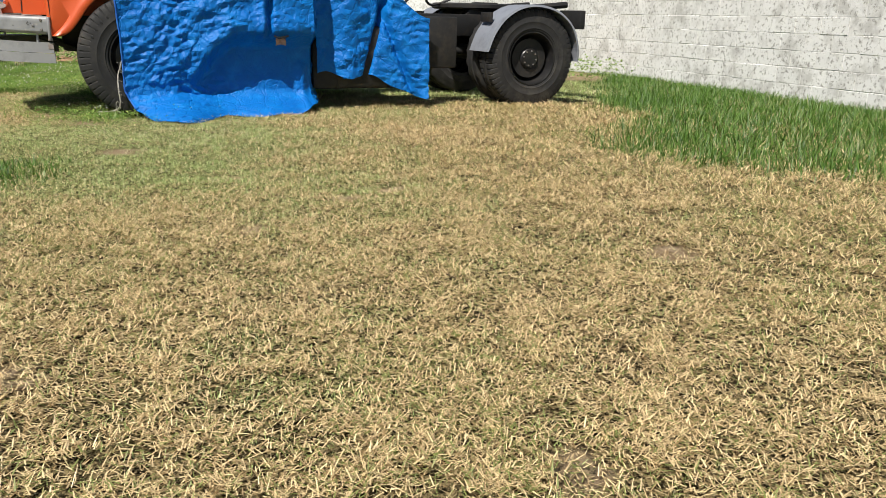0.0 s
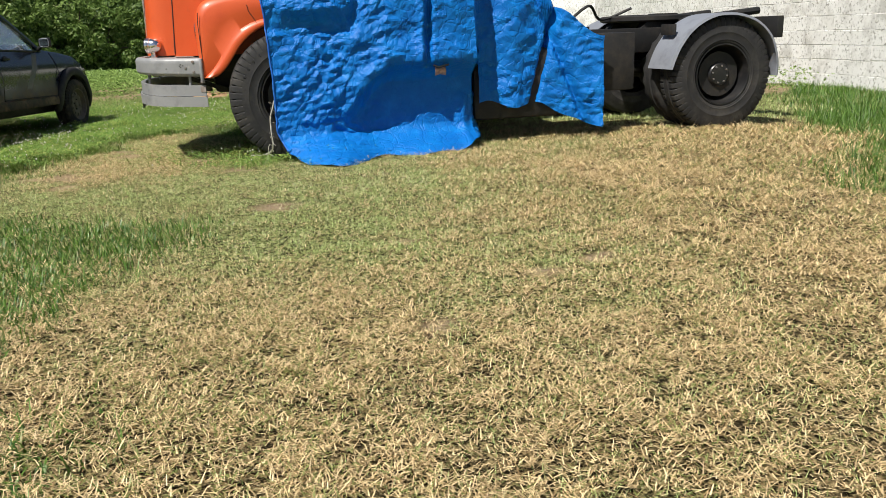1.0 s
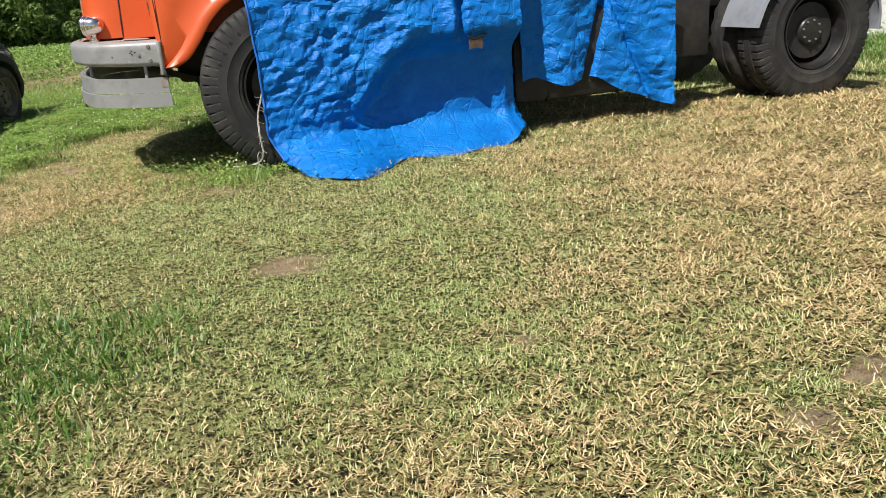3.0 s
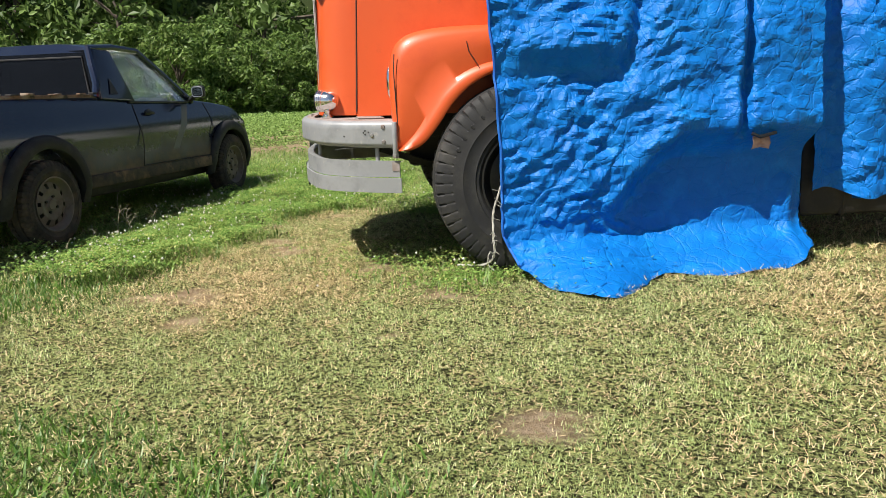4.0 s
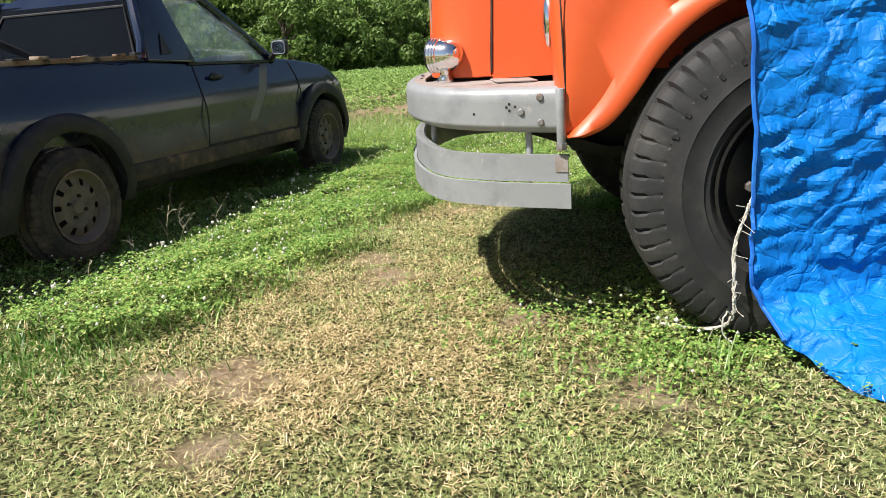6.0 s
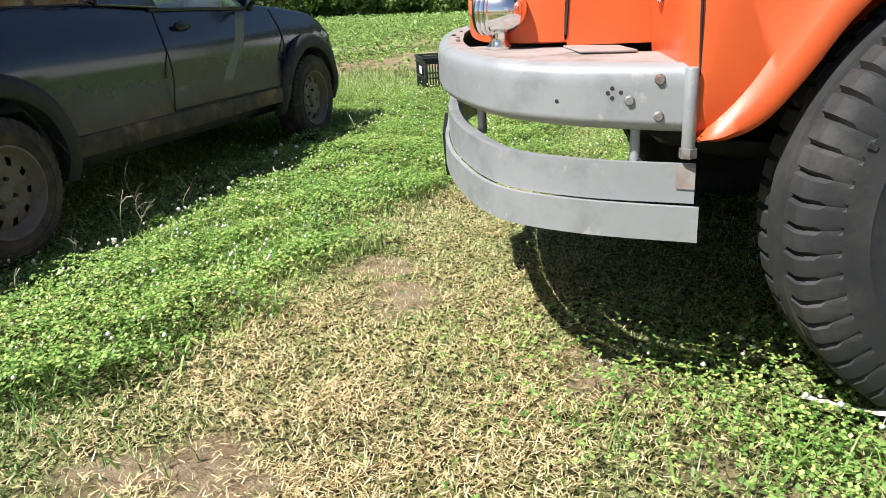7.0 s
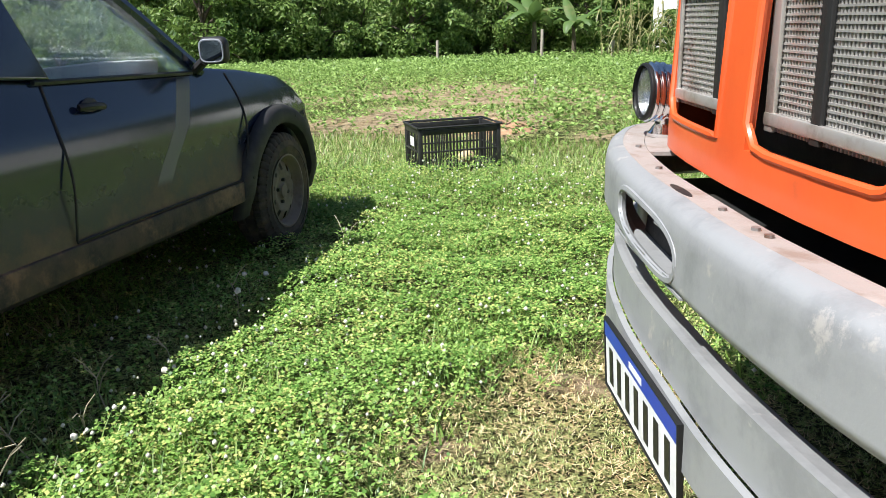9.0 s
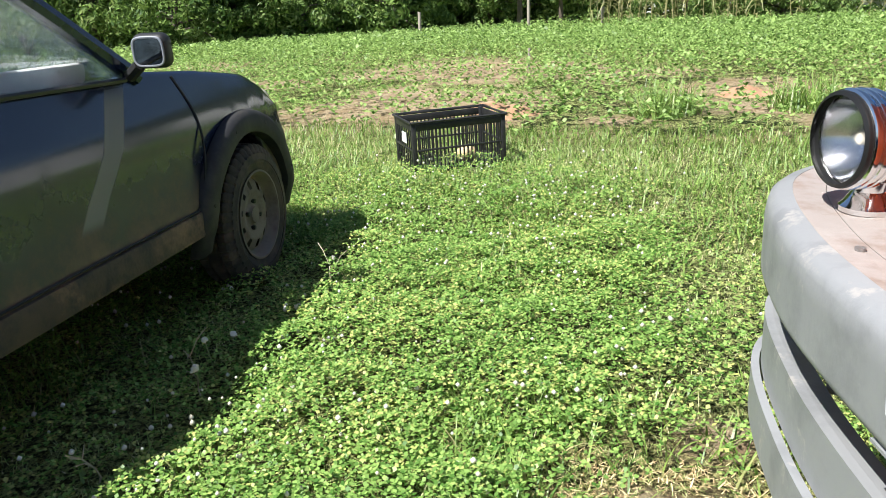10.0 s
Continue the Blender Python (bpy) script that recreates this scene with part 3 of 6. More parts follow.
def leaflets(name, x, y, r, z, size, material, label, per=3, category="clover", tilt=0.6):
    """Round leaflets in groups of three on short stems."""
    n = len(x)
    lump = 0.05 * ramp(cloud(x, y, 1.7, 65), 0.36, 0.68) + 0.035 * ramp(cloud(x, y, 5.5, 66), 0.40, 0.62) if category == "clover" else 0.0
    zz = height(x, y) + lump + r.uniform(*z, n)
    turn = r.uniform(0, math.tau, n)
    out = []
    for k in range(per):
        a = turn + k * math.tau / per + r.uniform(-0.3, 0.3, n)
        s = r.uniform(*size, n)
        up = r.uniform(-0.45, tilt + 0.2, n)
        d = np.stack([np.cos(a) * np.cos(up), np.sin(a) * np.cos(up), np.sin(up)], 1)
        sd = np.stack([-np.sin(a), np.cos(a), r.uniform(-0.3, 0.3, n)], 1)
        c = np.stack([x, y, zz], 1)
        ss = s[:, None]
        out.append(np.stack([c, c + d * ss * 0.62 + sd * ss * 0.46, c + d * ss * 1.08, c + d * ss * 0.62 - sd * ss * 0.46], 1))
    verts = np.concatenate(out, 0).reshape(-1, 3)
    faces = np.arange(len(verts), dtype=np.int32).reshape(-1, 4)
    return tagged(new(name, quick_mesh(name, verts, faces, material)), label, category, kind="stuff")


def build_lawn():
    coarse = lambda x, y: np.clip(near(x, y) ** -0.5, 1.0, 2.3) * (1 - 0.12 * ramp(-x, 1.2, 2.4))
    clump = lambda x, y, k: (0.12 + 0.26 * near(x, y) + 0.66 * ramp(cloud(x, y, 23.0, 101 + k), 0.42, 0.56)) * ramp(y, 0.4, 1.3) * ramp(-x, -4.6, -3.6) * ramp(x, -9.5, -7.5)
    tuft = lambda x, y: ramp(cloud(x, y, 8.0, 111), 0.44, 0.58)
    dry = lambda x, y: (1 - 0.6 * tuft(x, y)) * (1 - 0.95 * parked_shade(x, y)) * clump(x, y, 0) * near(x, y) * (1 - 0.72 * bare(x, y)) * (1 - clover_share(x, y)) * (1 - 0.7 * wall_grass(x, y)) * (1.05 - 0.92 * green_share(x, y))
    x, y, r = scatter(3500000, -6.5, 4.6, 0.5, 8.6, dry, 1)
    blades("dry_grass_clippings", x, y, r, (0.009, 0.031), (0.0018, 0.0038), (0.85, 1.70), DRYBLADE, "pale dry grass clippings lying on the mown lawn", flat=True, grow=coarse(x, y))
    grn = lambda x, y: (0.4 + 0.6 * tuft(x, y)) * (1 - 0.2 * parked_shade(x, y)) * clump(x, y, 9) * near(x, y) * (1 - 0.85 * bare(x, y)) * (1 - 0.75 * clover_share(x, y)) * np.clip(0.12 + green_share(x, y), 0, 1)
    x, y, r = scatter(3300000, -9.5, 4.6, 0.5, 12.0, grn, 2)
    blades("short_lawn_grass", x, y, r, (0.008, 0.025), (0.0017, 0.0034), (0.3, 1.4), GREENBLADE, "short mown lawn grass, green and straw mixed", grow=coarse(x, y))
    lush = lambda x, y: wall_grass(x, y) * (1 - ramp(x + 0.405 * (y - 9.0), 4.55, 4.6))
    x, y, r = scatter(105000, 1.0, 6.2, 4.4, 14.0, lush, 3)
    blades("tall_wall_grass", x, y, r, (0.04, 0.14), (0.005, 0.011), (0.4, 1.4), WALLGRASS, "uncut lush green grass along the white wall", segs=2)
    x, y, r = scatter(95000, -6.0, -1.4, 1.9, 6.6, lambda x, y: 0.8 * side_clump(x, y), 4)
    blades("longer_lawn_grass", x, y, r, (0.02, 0.075), (0.005, 0.011), (0.4, 1.4), WALLGRASS, "longer green grass at the edge of the mown lawn", segs=2)
    x, y, r = scatter(300000, -8.0, -1.5, 6.0, 12.0, lambda x, y: clover_share(x, y) * np.clip(0.25 + 0.75 * near(x, y), 0, 1), 5)
    leaflets("clover", x, y, r, (0.010, 0.055), (0.007, 0.015), CLOVER, "dense bright green clover on the lawn")
    x, y, r = scatter(125000, -8.0, -2.5, 6.2, 12.6, lambda x, y: np.clip(clover_share(x, y) * ramp(cloud(x, y, 1.5, 61), 0.42, 0.65) + 0.25 * ramp(y, 9.5, 11), 0, 1), 6)
    blades("grass_among_clover", x, y, r, (0.04, 0.13), (0.004, 0.009), (0.55, 1.4), LUSHBLADE, "arching green grass blades among the clover", segs=3)
    x, y, r = scatter(16000, -9.0, 1.5, 10.4, 12.8, lambda x, y: 0.5 + 0 * x, 8)
    blades("field_edge_grass", x, y, r, (0.025, 0.08), (0.004, 0.008), (0.4, 1.35), LUSHBLADE, "rough grass at the edge of the field", segs=2)
    verge = lambda x, y: np.clip(clover_share(x, y) * (ramp(cloud(x, y, 1.2, 71), 0.45, 0.6) + 1.2 * np.exp(-((x + 5.952 + 0.174 * (y - 6.884) - 0.36) / 0.20) ** 2)) * 0.8, 0, 1)
    x, y, r = scatter(4600, -7.5, -2.0, 6.0, 12.0, verge, 9)
    flower_heads("clover_flowers", x, y, r, (0.07, 0.125), (0.005, 0.010), "small white clover flower heads")


def flower_heads(name, x, y, r, z, size, label):
    n = len(x)
    zz = height(x, y) + r.uniform(*z, n)
    s = r.uniform(*size, n)
    unit = np.array([(1, 0, 0), (-1, 0, 0), (0, 1, 0), (0, -1, 0), (0, 0, 1), (0, 0, -1)], float)
    verts = (np.stack([x, y, zz], 1)[:, None, :] + unit[None] * s[:, None, None]).reshape(-1, 3)
    tri = np.array([(0, 2, 4), (2, 1, 4), (1, 3, 4), (3, 0, 4), (2, 0, 5), (1, 2, 5), (3, 1, 5), (0, 3, 5)])
    faces = (np.arange(n)[:, None, None] * 6 + tri[None]).reshape(-1, 3)
    return tagged(new(name, quick_mesh(name, verts, faces, PETAL, True)), label, "flowers", kind="stuff")


build_lawn()


# ---- field, weeds and woods ----
def sm_np(v):
    return v * v * (3 - 2 * v)


def build_field():
    rows = lambda x, y: np.clip((0.12 + 0.88 * np.maximum(ramp(cloud(x, y, 1.3, 81), 0.42, 0.60), ramp(x + 0.25 * (y - 14), -5.6, -4.4) * ramp(y, 14.0, 15.2))) * (1 - 0.6 * bare(x, y)) + 0.75 * ramp(y, 17.5, 20), 0, 1) * (1 - ramp(x + 0.4 * (y - 9), 4.2, 4.5))
    x, y, r = scatter(92000, -16, 4, 12.3, 27, rows, 11)
    leaflets("field_crop", x, y, r, (0.03, 0.30), (0.016, 0.046), CROP, "low leafy green crop growing in the field", per=4, category="crop", tilt=0.9)
    x, y, r = scatter(11000, -30, 4, 18, 34, lambda x, y: ramp(y - 0.25 * x, 20, 24), 12)
    leaflets("far_crop", x, y, r, (0.04, 0.3), (0.05, 0.10), CROP, "leafy green crop at the far side of the field", per=4, category="crop", tilt=0.9)
    tufts = [(-4.15, 13.6, 0.30), (-5.2, 13.3, 0.28), (-3.4, 13.9, 0.3), (-3.0, 14.5, 0.35), (-2.0, 13.6, 0.3)]
    for k, (tx, ty, tr) in enumerate(tufts):
        r = np.random.default_rng(90 + k)
        n = 420
        a, q = r.uniform(0, math.tau, n), tr * np.sqrt(r.random(n))
        ob = blades("grass_tuft", tx + q * np.cos(a), ty + q * np.sin(a), r, (0.12, 0.34), (0.008, 0.014), (0.35, 1.25), LUSHBLADE, "tuft of long green grass at the edge of the field", segs=3)
        ob["kind"], ob["group"], ob["category"] = "", "grass tufts by the field", "grass tuft"
    for mx, my, mr in ((-4.62, 14.25, 0.36), (-6.6, 13.3, 0.5)):
        bm = sheet(lambda u, v: Vector((mx + mr * v * math.cos(u), my + mr * v * math.sin(u), float(height(mx, my)) - 0.02 + 0.32 * mr * (1 - sm_np(v)) * (0.75 + 0.5 * noise.noise(Vector((4 * v * math.cos(u) + mx, 4 * v * math.sin(u), my)))))),
                   [k * math.tau / 28 for k in range(29)], [k / 9 for k in range(10)])
        ob = part("earth_mound", bm, SOILM, None, "small mound of loose reddish earth in the field")
        tagged(ob, category="mound", group="earth mounds")


SOILM = surface("reddish_earth", (0.36, 0.21, 0.12), (0.25, 0.13, 0.07), 14, dirt=(0.47, 0.33, 0.21), dirt_scale=5, rough=(0.9, 1.0), bump=0.9, bump_scale=30)
build_field()


def leaf_cloud(rnd, clumps, per, leaf, reach):
    """Leaves grouped into clumps; returns vertices of leaf quads."""
    out = []
    for c, rad in clumps:
        d = rnd.normal(size=(per, 3))
        d /= np.linalg.norm(d, axis=1)[:, None]
        d[:, 2] = np.where(d[:, 2] < -0.55, -d[:, 2], d[:, 2])
        p = np.array(c) + d * rad * (1 - reach * rnd.random(per) ** 2)[:, None] * np.array([1, 1, 0.85])
        nrm = d + 0.45 * rnd.normal(size=(per, 3))
        nrm /= np.linalg.norm(nrm, axis=1)[:, None]
        a = np.cross(nrm, rnd.normal(size=(per, 3)))
        a /= np.linalg.norm(a, axis=1)[:, None]
        b = np.cross(nrm, a)
        s = (leaf * rnd.uniform(0.6, 1.3, per))[:, None]
        out.append(np.stack([p - a * s, p - b * s * 0.42 + nrm * s * 0.1, p + a * s, p + b * s * 0.42 + nrm * s * 0.1], 1))
    return np.concatenate(out).reshape(-1, 3)


def tree_meshes(seed, tall, wide, low, leaf, clump_n, per, material):
    rnd = np.random.default_rng(seed)
    rr = random.Random(seed)
    bm = bmesh.new()
    lean = Vector((rr.uniform(-0.12, 0.12), rr.uniform(-0.12, 0.12), 1))
    tube([lean * (tall * 0.62 * k / 6) + Vector((0.03 * tall * math.sin(k * 1.7 + seed), 0.02 * tall * math.cos(k * 2.1), 0)) * (k > 0) for k in range(7)], 0.035 * tall, 9, bm, 0.35)
    clumps = []
    for k in range(clump_n):
        a, t = rr.uniform(0, math.tau), (k + 0.5) / clump_n
        hgt = tall * (low + (0.97 - low) * t)
        span = wide * (math.sin(math.pi * (0.18 + 0.74 * t)) ** 0.7) * math.sqrt(rr.uniform(0.15, 1.0))
        c = Vector((span * math.cos(a), span * math.sin(a), hgt * rr.uniform(0.93, 1.03)))
        clumps.append((c, wide * rr.uniform(0.20, 0.38)))
        if k % 3 == 0:
            s = lean * (tall * (0.2 + 0.38 * t))
            tube([s, s.lerp(c, 0.5) + Vector((0, 0, 0.04 * tall)), c], 0.012 * tall, 5, bm, 0.4)
    crown = leaf_cloud(rnd, clumps, per, leaf, 0.42)
    return finish(bm, "trunk", BARK), quick_mesh("crown", crown, np.arange(len(crown), dtype=np.int32).reshape(-1, 4), material)


def build_woods():
    kinds = [tree_meshes(1, 2.9, 1.35, 0.06, 0.080, 46, 160, TREELEAF), tree_meshes(2, 3.3, 1.5, 0.10, 0.084, 50, 155, TREELEAF), tree_meshes(3, 2.5, 1.3, 0.05, 0.076, 42, 165, TREELEAFB)]
    far = [tree_meshes(4, 8.0, 3.2, 0.12, 0.24, 38, 84, FORESTLEAF), tree_meshes(5, 9.5, 3.0, 0.15, 0.24, 42, 80, FORESTLEAF), tree_meshes(6, 7.0, 3.4, 0.10, 0.25, 38, 80, FORESTLEAF)]

    def plant(kind, x, y, s, turn, label, group):
        t = thing("tree", pose(x, y, float(height(x, y)) - 0.1, 0, 0, turn) @ Matrix.Scale(s, 4), label, "tree", group)
        part("trunk", kind[0], None, t)
        part("crown", kind[1], None, t)

    rr = random.Random(12)
    edge = spline([(-44, 13, 0), (-30, 17.5, 0), (-20, 21.5, 0), (-15.5, 25, 0), (-12.5, 28.5, 0), (-8, 31.5, 0), (-3, 33.5, 0), (3, 36, 0)], 34)
    for k, p in enumerate(edge):
        for depth in (0, 1):
            q = p + Vector((-0.55, 0.83, 0)) * (depth * 2.2 + rr.uniform(-0.5, 0.6))
            plant(kinds[rr.randrange(3)], q.x + rr.uniform(-0.5, 0.5), q.y, rr.uniform(0.66, 0.98) * (1.0 + 0.1 * depth), rr.uniform(0, 360), "dense dark green broadleaf tree at the edge of the field", "trees along the field")
    for k in range(3, 16):
        x, y = -8.6 + 0.62 * k + rr.uniform(-0.3, 0.3), 28.3 - 0.16 * k + rr.uniform(-0.4, 0.4)
        t = thing("shrub", pose(x, y, float(height(x, y)) - 0.25, 0, 0, rr.uniform(0, 360)) @ Matrix.Scale(rr.uniform(0.42, 0.62), 4), "leafy green shrub in front of the far wall", "shrub", "shrubs by the far wall")
        part("stems", kinds[k % 3][0], None, t)
        part("foliage", kinds[k % 3][1], None, t)
    for k in range(160):
        d, s = 13 + 75 * (k / 160) ** 0.8, rr.uniform(-1, 1)
        q = Vector((-12, 24, 0)) + Vector((-0.55, 0.83, 0)) * (d + rr.uniform(-3, 3)) + Vector((-0.83, -0.55, 0)) * (s * (26 + 0.75 * d) + 8)
        plant(far[rr.randrange(3)], q.x, q.y, rr.uniform(0.75, 1.25), rr.uniform(0, 360), "broadleaf forest tree on the wooded hillside", "forest on the hill")


build_woods()


# ---- truck ----
TRUCK = pose(-3.310, 7.819, 0, 0, 0, 205.2)
truck = thing("truck", TRUCK, "old orange bonneted tractor truck with silver bumpers, parked on the grass", "truck")


def bumper_line(end=(0.495, 0.966), n=91, back=0.0):
    half = [(1.047 - back, 0.0, 0), (1.041 - back, 0.25, 0), (1.0 - back, 0.53, 0), (0.897 - 0.55 * back, 0.785 + 0.5 * back, 0), (0.72 - 0.2 * back, 0.912 + 0.2 * back, 0), (*end, 0)]
    return spline([(x, -y, z) for x, y, z in half[:0:-1]] + half, n)


def rise(x, z=0.82):
    """The bumpers climb a little towards the nose, the upper one's foot more than its head."""
    return 0.036 * (x - 0.48) * (1.0 if z < 0.64 else 0.55 + 0.8 * min(max((0.82 - z) / 0.13, 0.0), 1.0))


def sweep(line, profile, skip=None, closed=True, bm=None):
    """Carries a profile of (outward, z) along a plan line; skip(point, row) leaves faces out."""
    own = bmesh.new()
    rings = []
    for i, p in enumerate(line):
        d = (line[min(i + 1, len(line) - 1)] - line[max(i - 1, 0)]).normalized()
        out = Vector((d.y, -d.x, 0))
        rings.append([own.verts.new(p + out * o + Vector((0, 0, z + rise(p.x, z)))) for o, z in profile])
    n = len(profile)
    for i, (a, b) in enumerate(zip(rings, rings[1:])):
        for k in range(n if closed else n - 1):
            if skip and skip(line[i].lerp(line[i + 1], 0.5), k):
                continue
            own.faces.new((a[k], a[(k + 1) % n], b[(k + 1) % n], b[k]))
    if closed:
        own.faces.new(rings[0])
        own.faces.new(rings[-1][::-1])
    return joined(own, bm)


def on_bumper(line, x, s):
    """The place and outward way on the bumper's end at a distance along the truck."""
    k = min(range(1, len(line) - 1), key=lambda i: abs(line[i].x - x) + (9 if line[i].y * s < 0.4 else 0))
    d = (line[k + 1] - line[k - 1]).normalized()
    return line[k] + Vector((0, 0, rise(line[k].x, 0.75))), Vector((d.y, -d.x, 0))


def build_bumper():
    line = bumper_line(n=301)
    slot_z = [0.786 - 0.0095 * k for k in range(1, 9)]
    face = [(-0.032, 0.826), (-0.014, 0.822), (-0.003, 0.812), (0.0, 0.802), (0.002, 0.786)] + [(0.002, z) for z in slot_z] + [(0.002, 0.706), (0.0, 0.700), (-0.007, 0.690), (-0.022, 0.683), (-0.042, 0.680), (-0.056, 0.688)]
    hole = lambda y, z: abs((y + 0.085) / 0.160) ** 3 + abs((z - 0.747 + 0.05 * (y + 0.085)) / 0.038) ** 3
    slot = lambda p, k: 4 <= k <= 12 and hole(p.y, 0.5 * (face[k][1] + face[k + 1][1])) < 1
    bumper = part("upper_bumper", sweep(line, face, slot, closed=False), SILVER, truck, "curved silver-painted steel bumper, chipped and dusty")
    part("deck_plate", sweep(line, [(-0.032, 0.8255), (-0.075, 0.822), (-0.075, 0.812), (-0.036, 0.817)]), DECK, bumper, "dusty brown top lip")
    for s in (-1, 1):
        wing = [p for p in line if p.y * s > 0.40]
        part("deck_wing", sweep(wing, [(-0.076, 0.822), (-0.32, 0.821), (-0.32, 0.812), (-0.076, 0.814)]), DECK, bumper, "dusty brown top plate")
    part("deck_floor", bm_box((0.36, -0.78, 0.800), (0.80, 0.78, 0.806)), DECK, bumper)
    mid = [p for p in line if -0.275 < p.y < 0.105]
    part("slot_back", sweep(mid, [(-0.065, 0.80), (-0.060, 0.80), (-0.045, 0.66), (-0.050, 0.66)]), BLACKM, bumper)
    edge = []
    for k in range(49):
        a = k * math.tau / 48
        y = -0.085 + 0.162 * math.copysign(abs(math.cos(a)) ** 0.667, math.cos(a))
        z = 0.747 - 0.05 * (y + 0.085) + 0.040 * math.copysign(abs(math.sin(a)) ** 0.667, math.sin(a))
        edge.append(Vector((min(line, key=lambda q: abs(q.y - y)).x - 0.002, y, z + rise(1.04, 0.747))))
    part("slot_rim", tube(edge, 0.007, 6), SILVER, bumper)
    part("slot_shelf", sweep(mid, [(-0.06, 0.690), (0.0, 0.694), (0.0, 0.690), (-0.06, 0.686)]), SILVER, bumper)
    low = bumper_line((0.478, 0.975), back=0.022)
    part("upper_strip", sweep(low, [(-0.012, 0.534), (0.0, 0.534), (0.0, 0.619), (-0.012, 0.619)]), SILVER, truck, "flat silver bumper strip with peeling paint")
    part("lower_strip", sweep(bumper_line((0.470, 0.985), back=0.022), [(0.002, 0.454), (0.014, 0.454), (0.014, 0.531), (0.002, 0.531)]), SILVER, truck, "flat silver lower bumper strip")
    part("strip_flange", sweep(low, [(-0.04, 0.613), (-0.012, 0.6185), (-0.012, 0.613), (-0.04, 0.607)]), SILVER, truck)
    for s in (-1, 1):
        for x, y, r in ((0.60, 0.90, 0.011), (0.93, 0.52, 0.012)):
            part("bumper_post", bm_cyl(r, 0.09, pose(x - 0.008, s * y, 0.648 + rise(x, 0.6)), 12), SILVER, truck)
        rod = part("end_rod", bm_cyl(0.014, 0.17, pose(0.496, s * 0.974, 0.736), 14, bevel=0.003), SILVER, truck)
        part("nut", bm_cyl(0.019, 0.020, pose(0.496, s * 0.974, 0.645), 6), BOLT, rod)
        for x, z in ((0.556, 0.793), (0.612, 0.749), (0.552, 0.718)):
            p, way = on_bumper(line, x, s)
            part("bolt", bm_cyl(0.0125, 0.008, Matrix.Translation(p + way * 0.004 + Vector((0, 0, z))) @ way.to_track_quat("Z", "Y").to_matrix().to_4x4(), 10, r2=0.008), BOLT, bumper)
    part("loose_plate", bm_box((-0.07, -0.085, 0), (0.07, 0.085, 0.006), 0.002, seg=1), DECK, truck, "small loose brown plate on the bumper deck", m=pose(0.628, 0.60, 0.8285, 0, -2, 8))
    rr = random.Random(3)
    for k in range(5):
        a = rr.uniform(-0.9, 0.9)
        p = min(line, key=lambda q: abs(q.y - a))
        part("deck_screw", bm_cyl(0.006, 0.004, pose(p.x * 0.945, p.y * 0.945, 0.8255 + rise(p.x)), 8), BOLT, bumper)
    for x, z in ((0.631, 0.766), (0.645, 0.774), (0.658, 0.764), (0.648, 0.754), (0.76, 0.742)):
        p, way = on_bumper(line, x, 1)
        part("hole", bm_cyl(0.0045, 0.004, Matrix.Translation(p + way * 0.001 + Vector((0, 0, z))) @ way.to_track_quat("Z", "Y").to_matrix().to_4x4(), 8), BLACKM, bumper)
    slot = bmesh.new()
    bmesh.ops.create_cone(slot, cap_ends=True, segments=20, radius1=1, radius2=1, depth=1, matrix=Matrix.Diagonal((0.008, 0.045, 0.003, 1)))
    part("deck_slot", slot, BLACKM, bumper, "dark oblong slot in the top lip", m=pose(1.005, -0.045, 0.8245 + rise(1.005), 0, -2, 0))
    part("peeled_patch", sweep([p for p in bumper_line((0.478, 0.975), back=0.022) if p.y > 0.966], [(0.001, 0.572), (0.003, 0.566), (0.003, 0.616), (0.001, 0.616)]), DECK, truck, "patch of bare rusty metal")


build_bumper()


def build_plate():
    p = pose(1.047, -0.08, 0.478, 0, 3, 1)
    plate = part("number_plate", bm_box((-0.004, -0.2, -0.065), (0.0, 0.2, 0.065), 0.003, seg=1), PLATEWHITE, truck, "white number plate with a blue band and black bars", m=p)
    part("plate_frame", bm_box((-0.008, -0.204, -0.069), (-0.0042, 0.204, 0.069), 0.002, seg=1), PLATEBLACK, plate)
    for lo, hi in (((-0.006, -0.204, 0.0655), (0.002, 0.204, 0.069)), ((-0.006, -0.204, -0.069), (0.002, 0.204, -0.0655)), ((-0.006, -0.204, -0.0655), (0.002, -0.2005, 0.0655)), ((-0.006, 0.2005, -0.0655), (0.002, 0.204, 0.0655))):
        part("plate_edge", bm_box(lo, hi), PLATEBLACK, plate)
    part("blue_band", bm_box((0.0005, -0.199, 0.035), (0.0014, 0.199, 0.064)), PLATEBLUE, plate)
    part("band_mark", bm_box((0.0016, -0.035, 0.043), (0.0022, 0.035, 0.055)), PLATEWHITE, plate)
    for k in range(7):
        y = 0.158 - k * 0.0525
        part("plate_bar", bm_box((0.0005, y - 0.011, -0.048), (0.0016, y + 0.011, 0.022), 0.0), PLATEBLACK, plate)


build_plate()


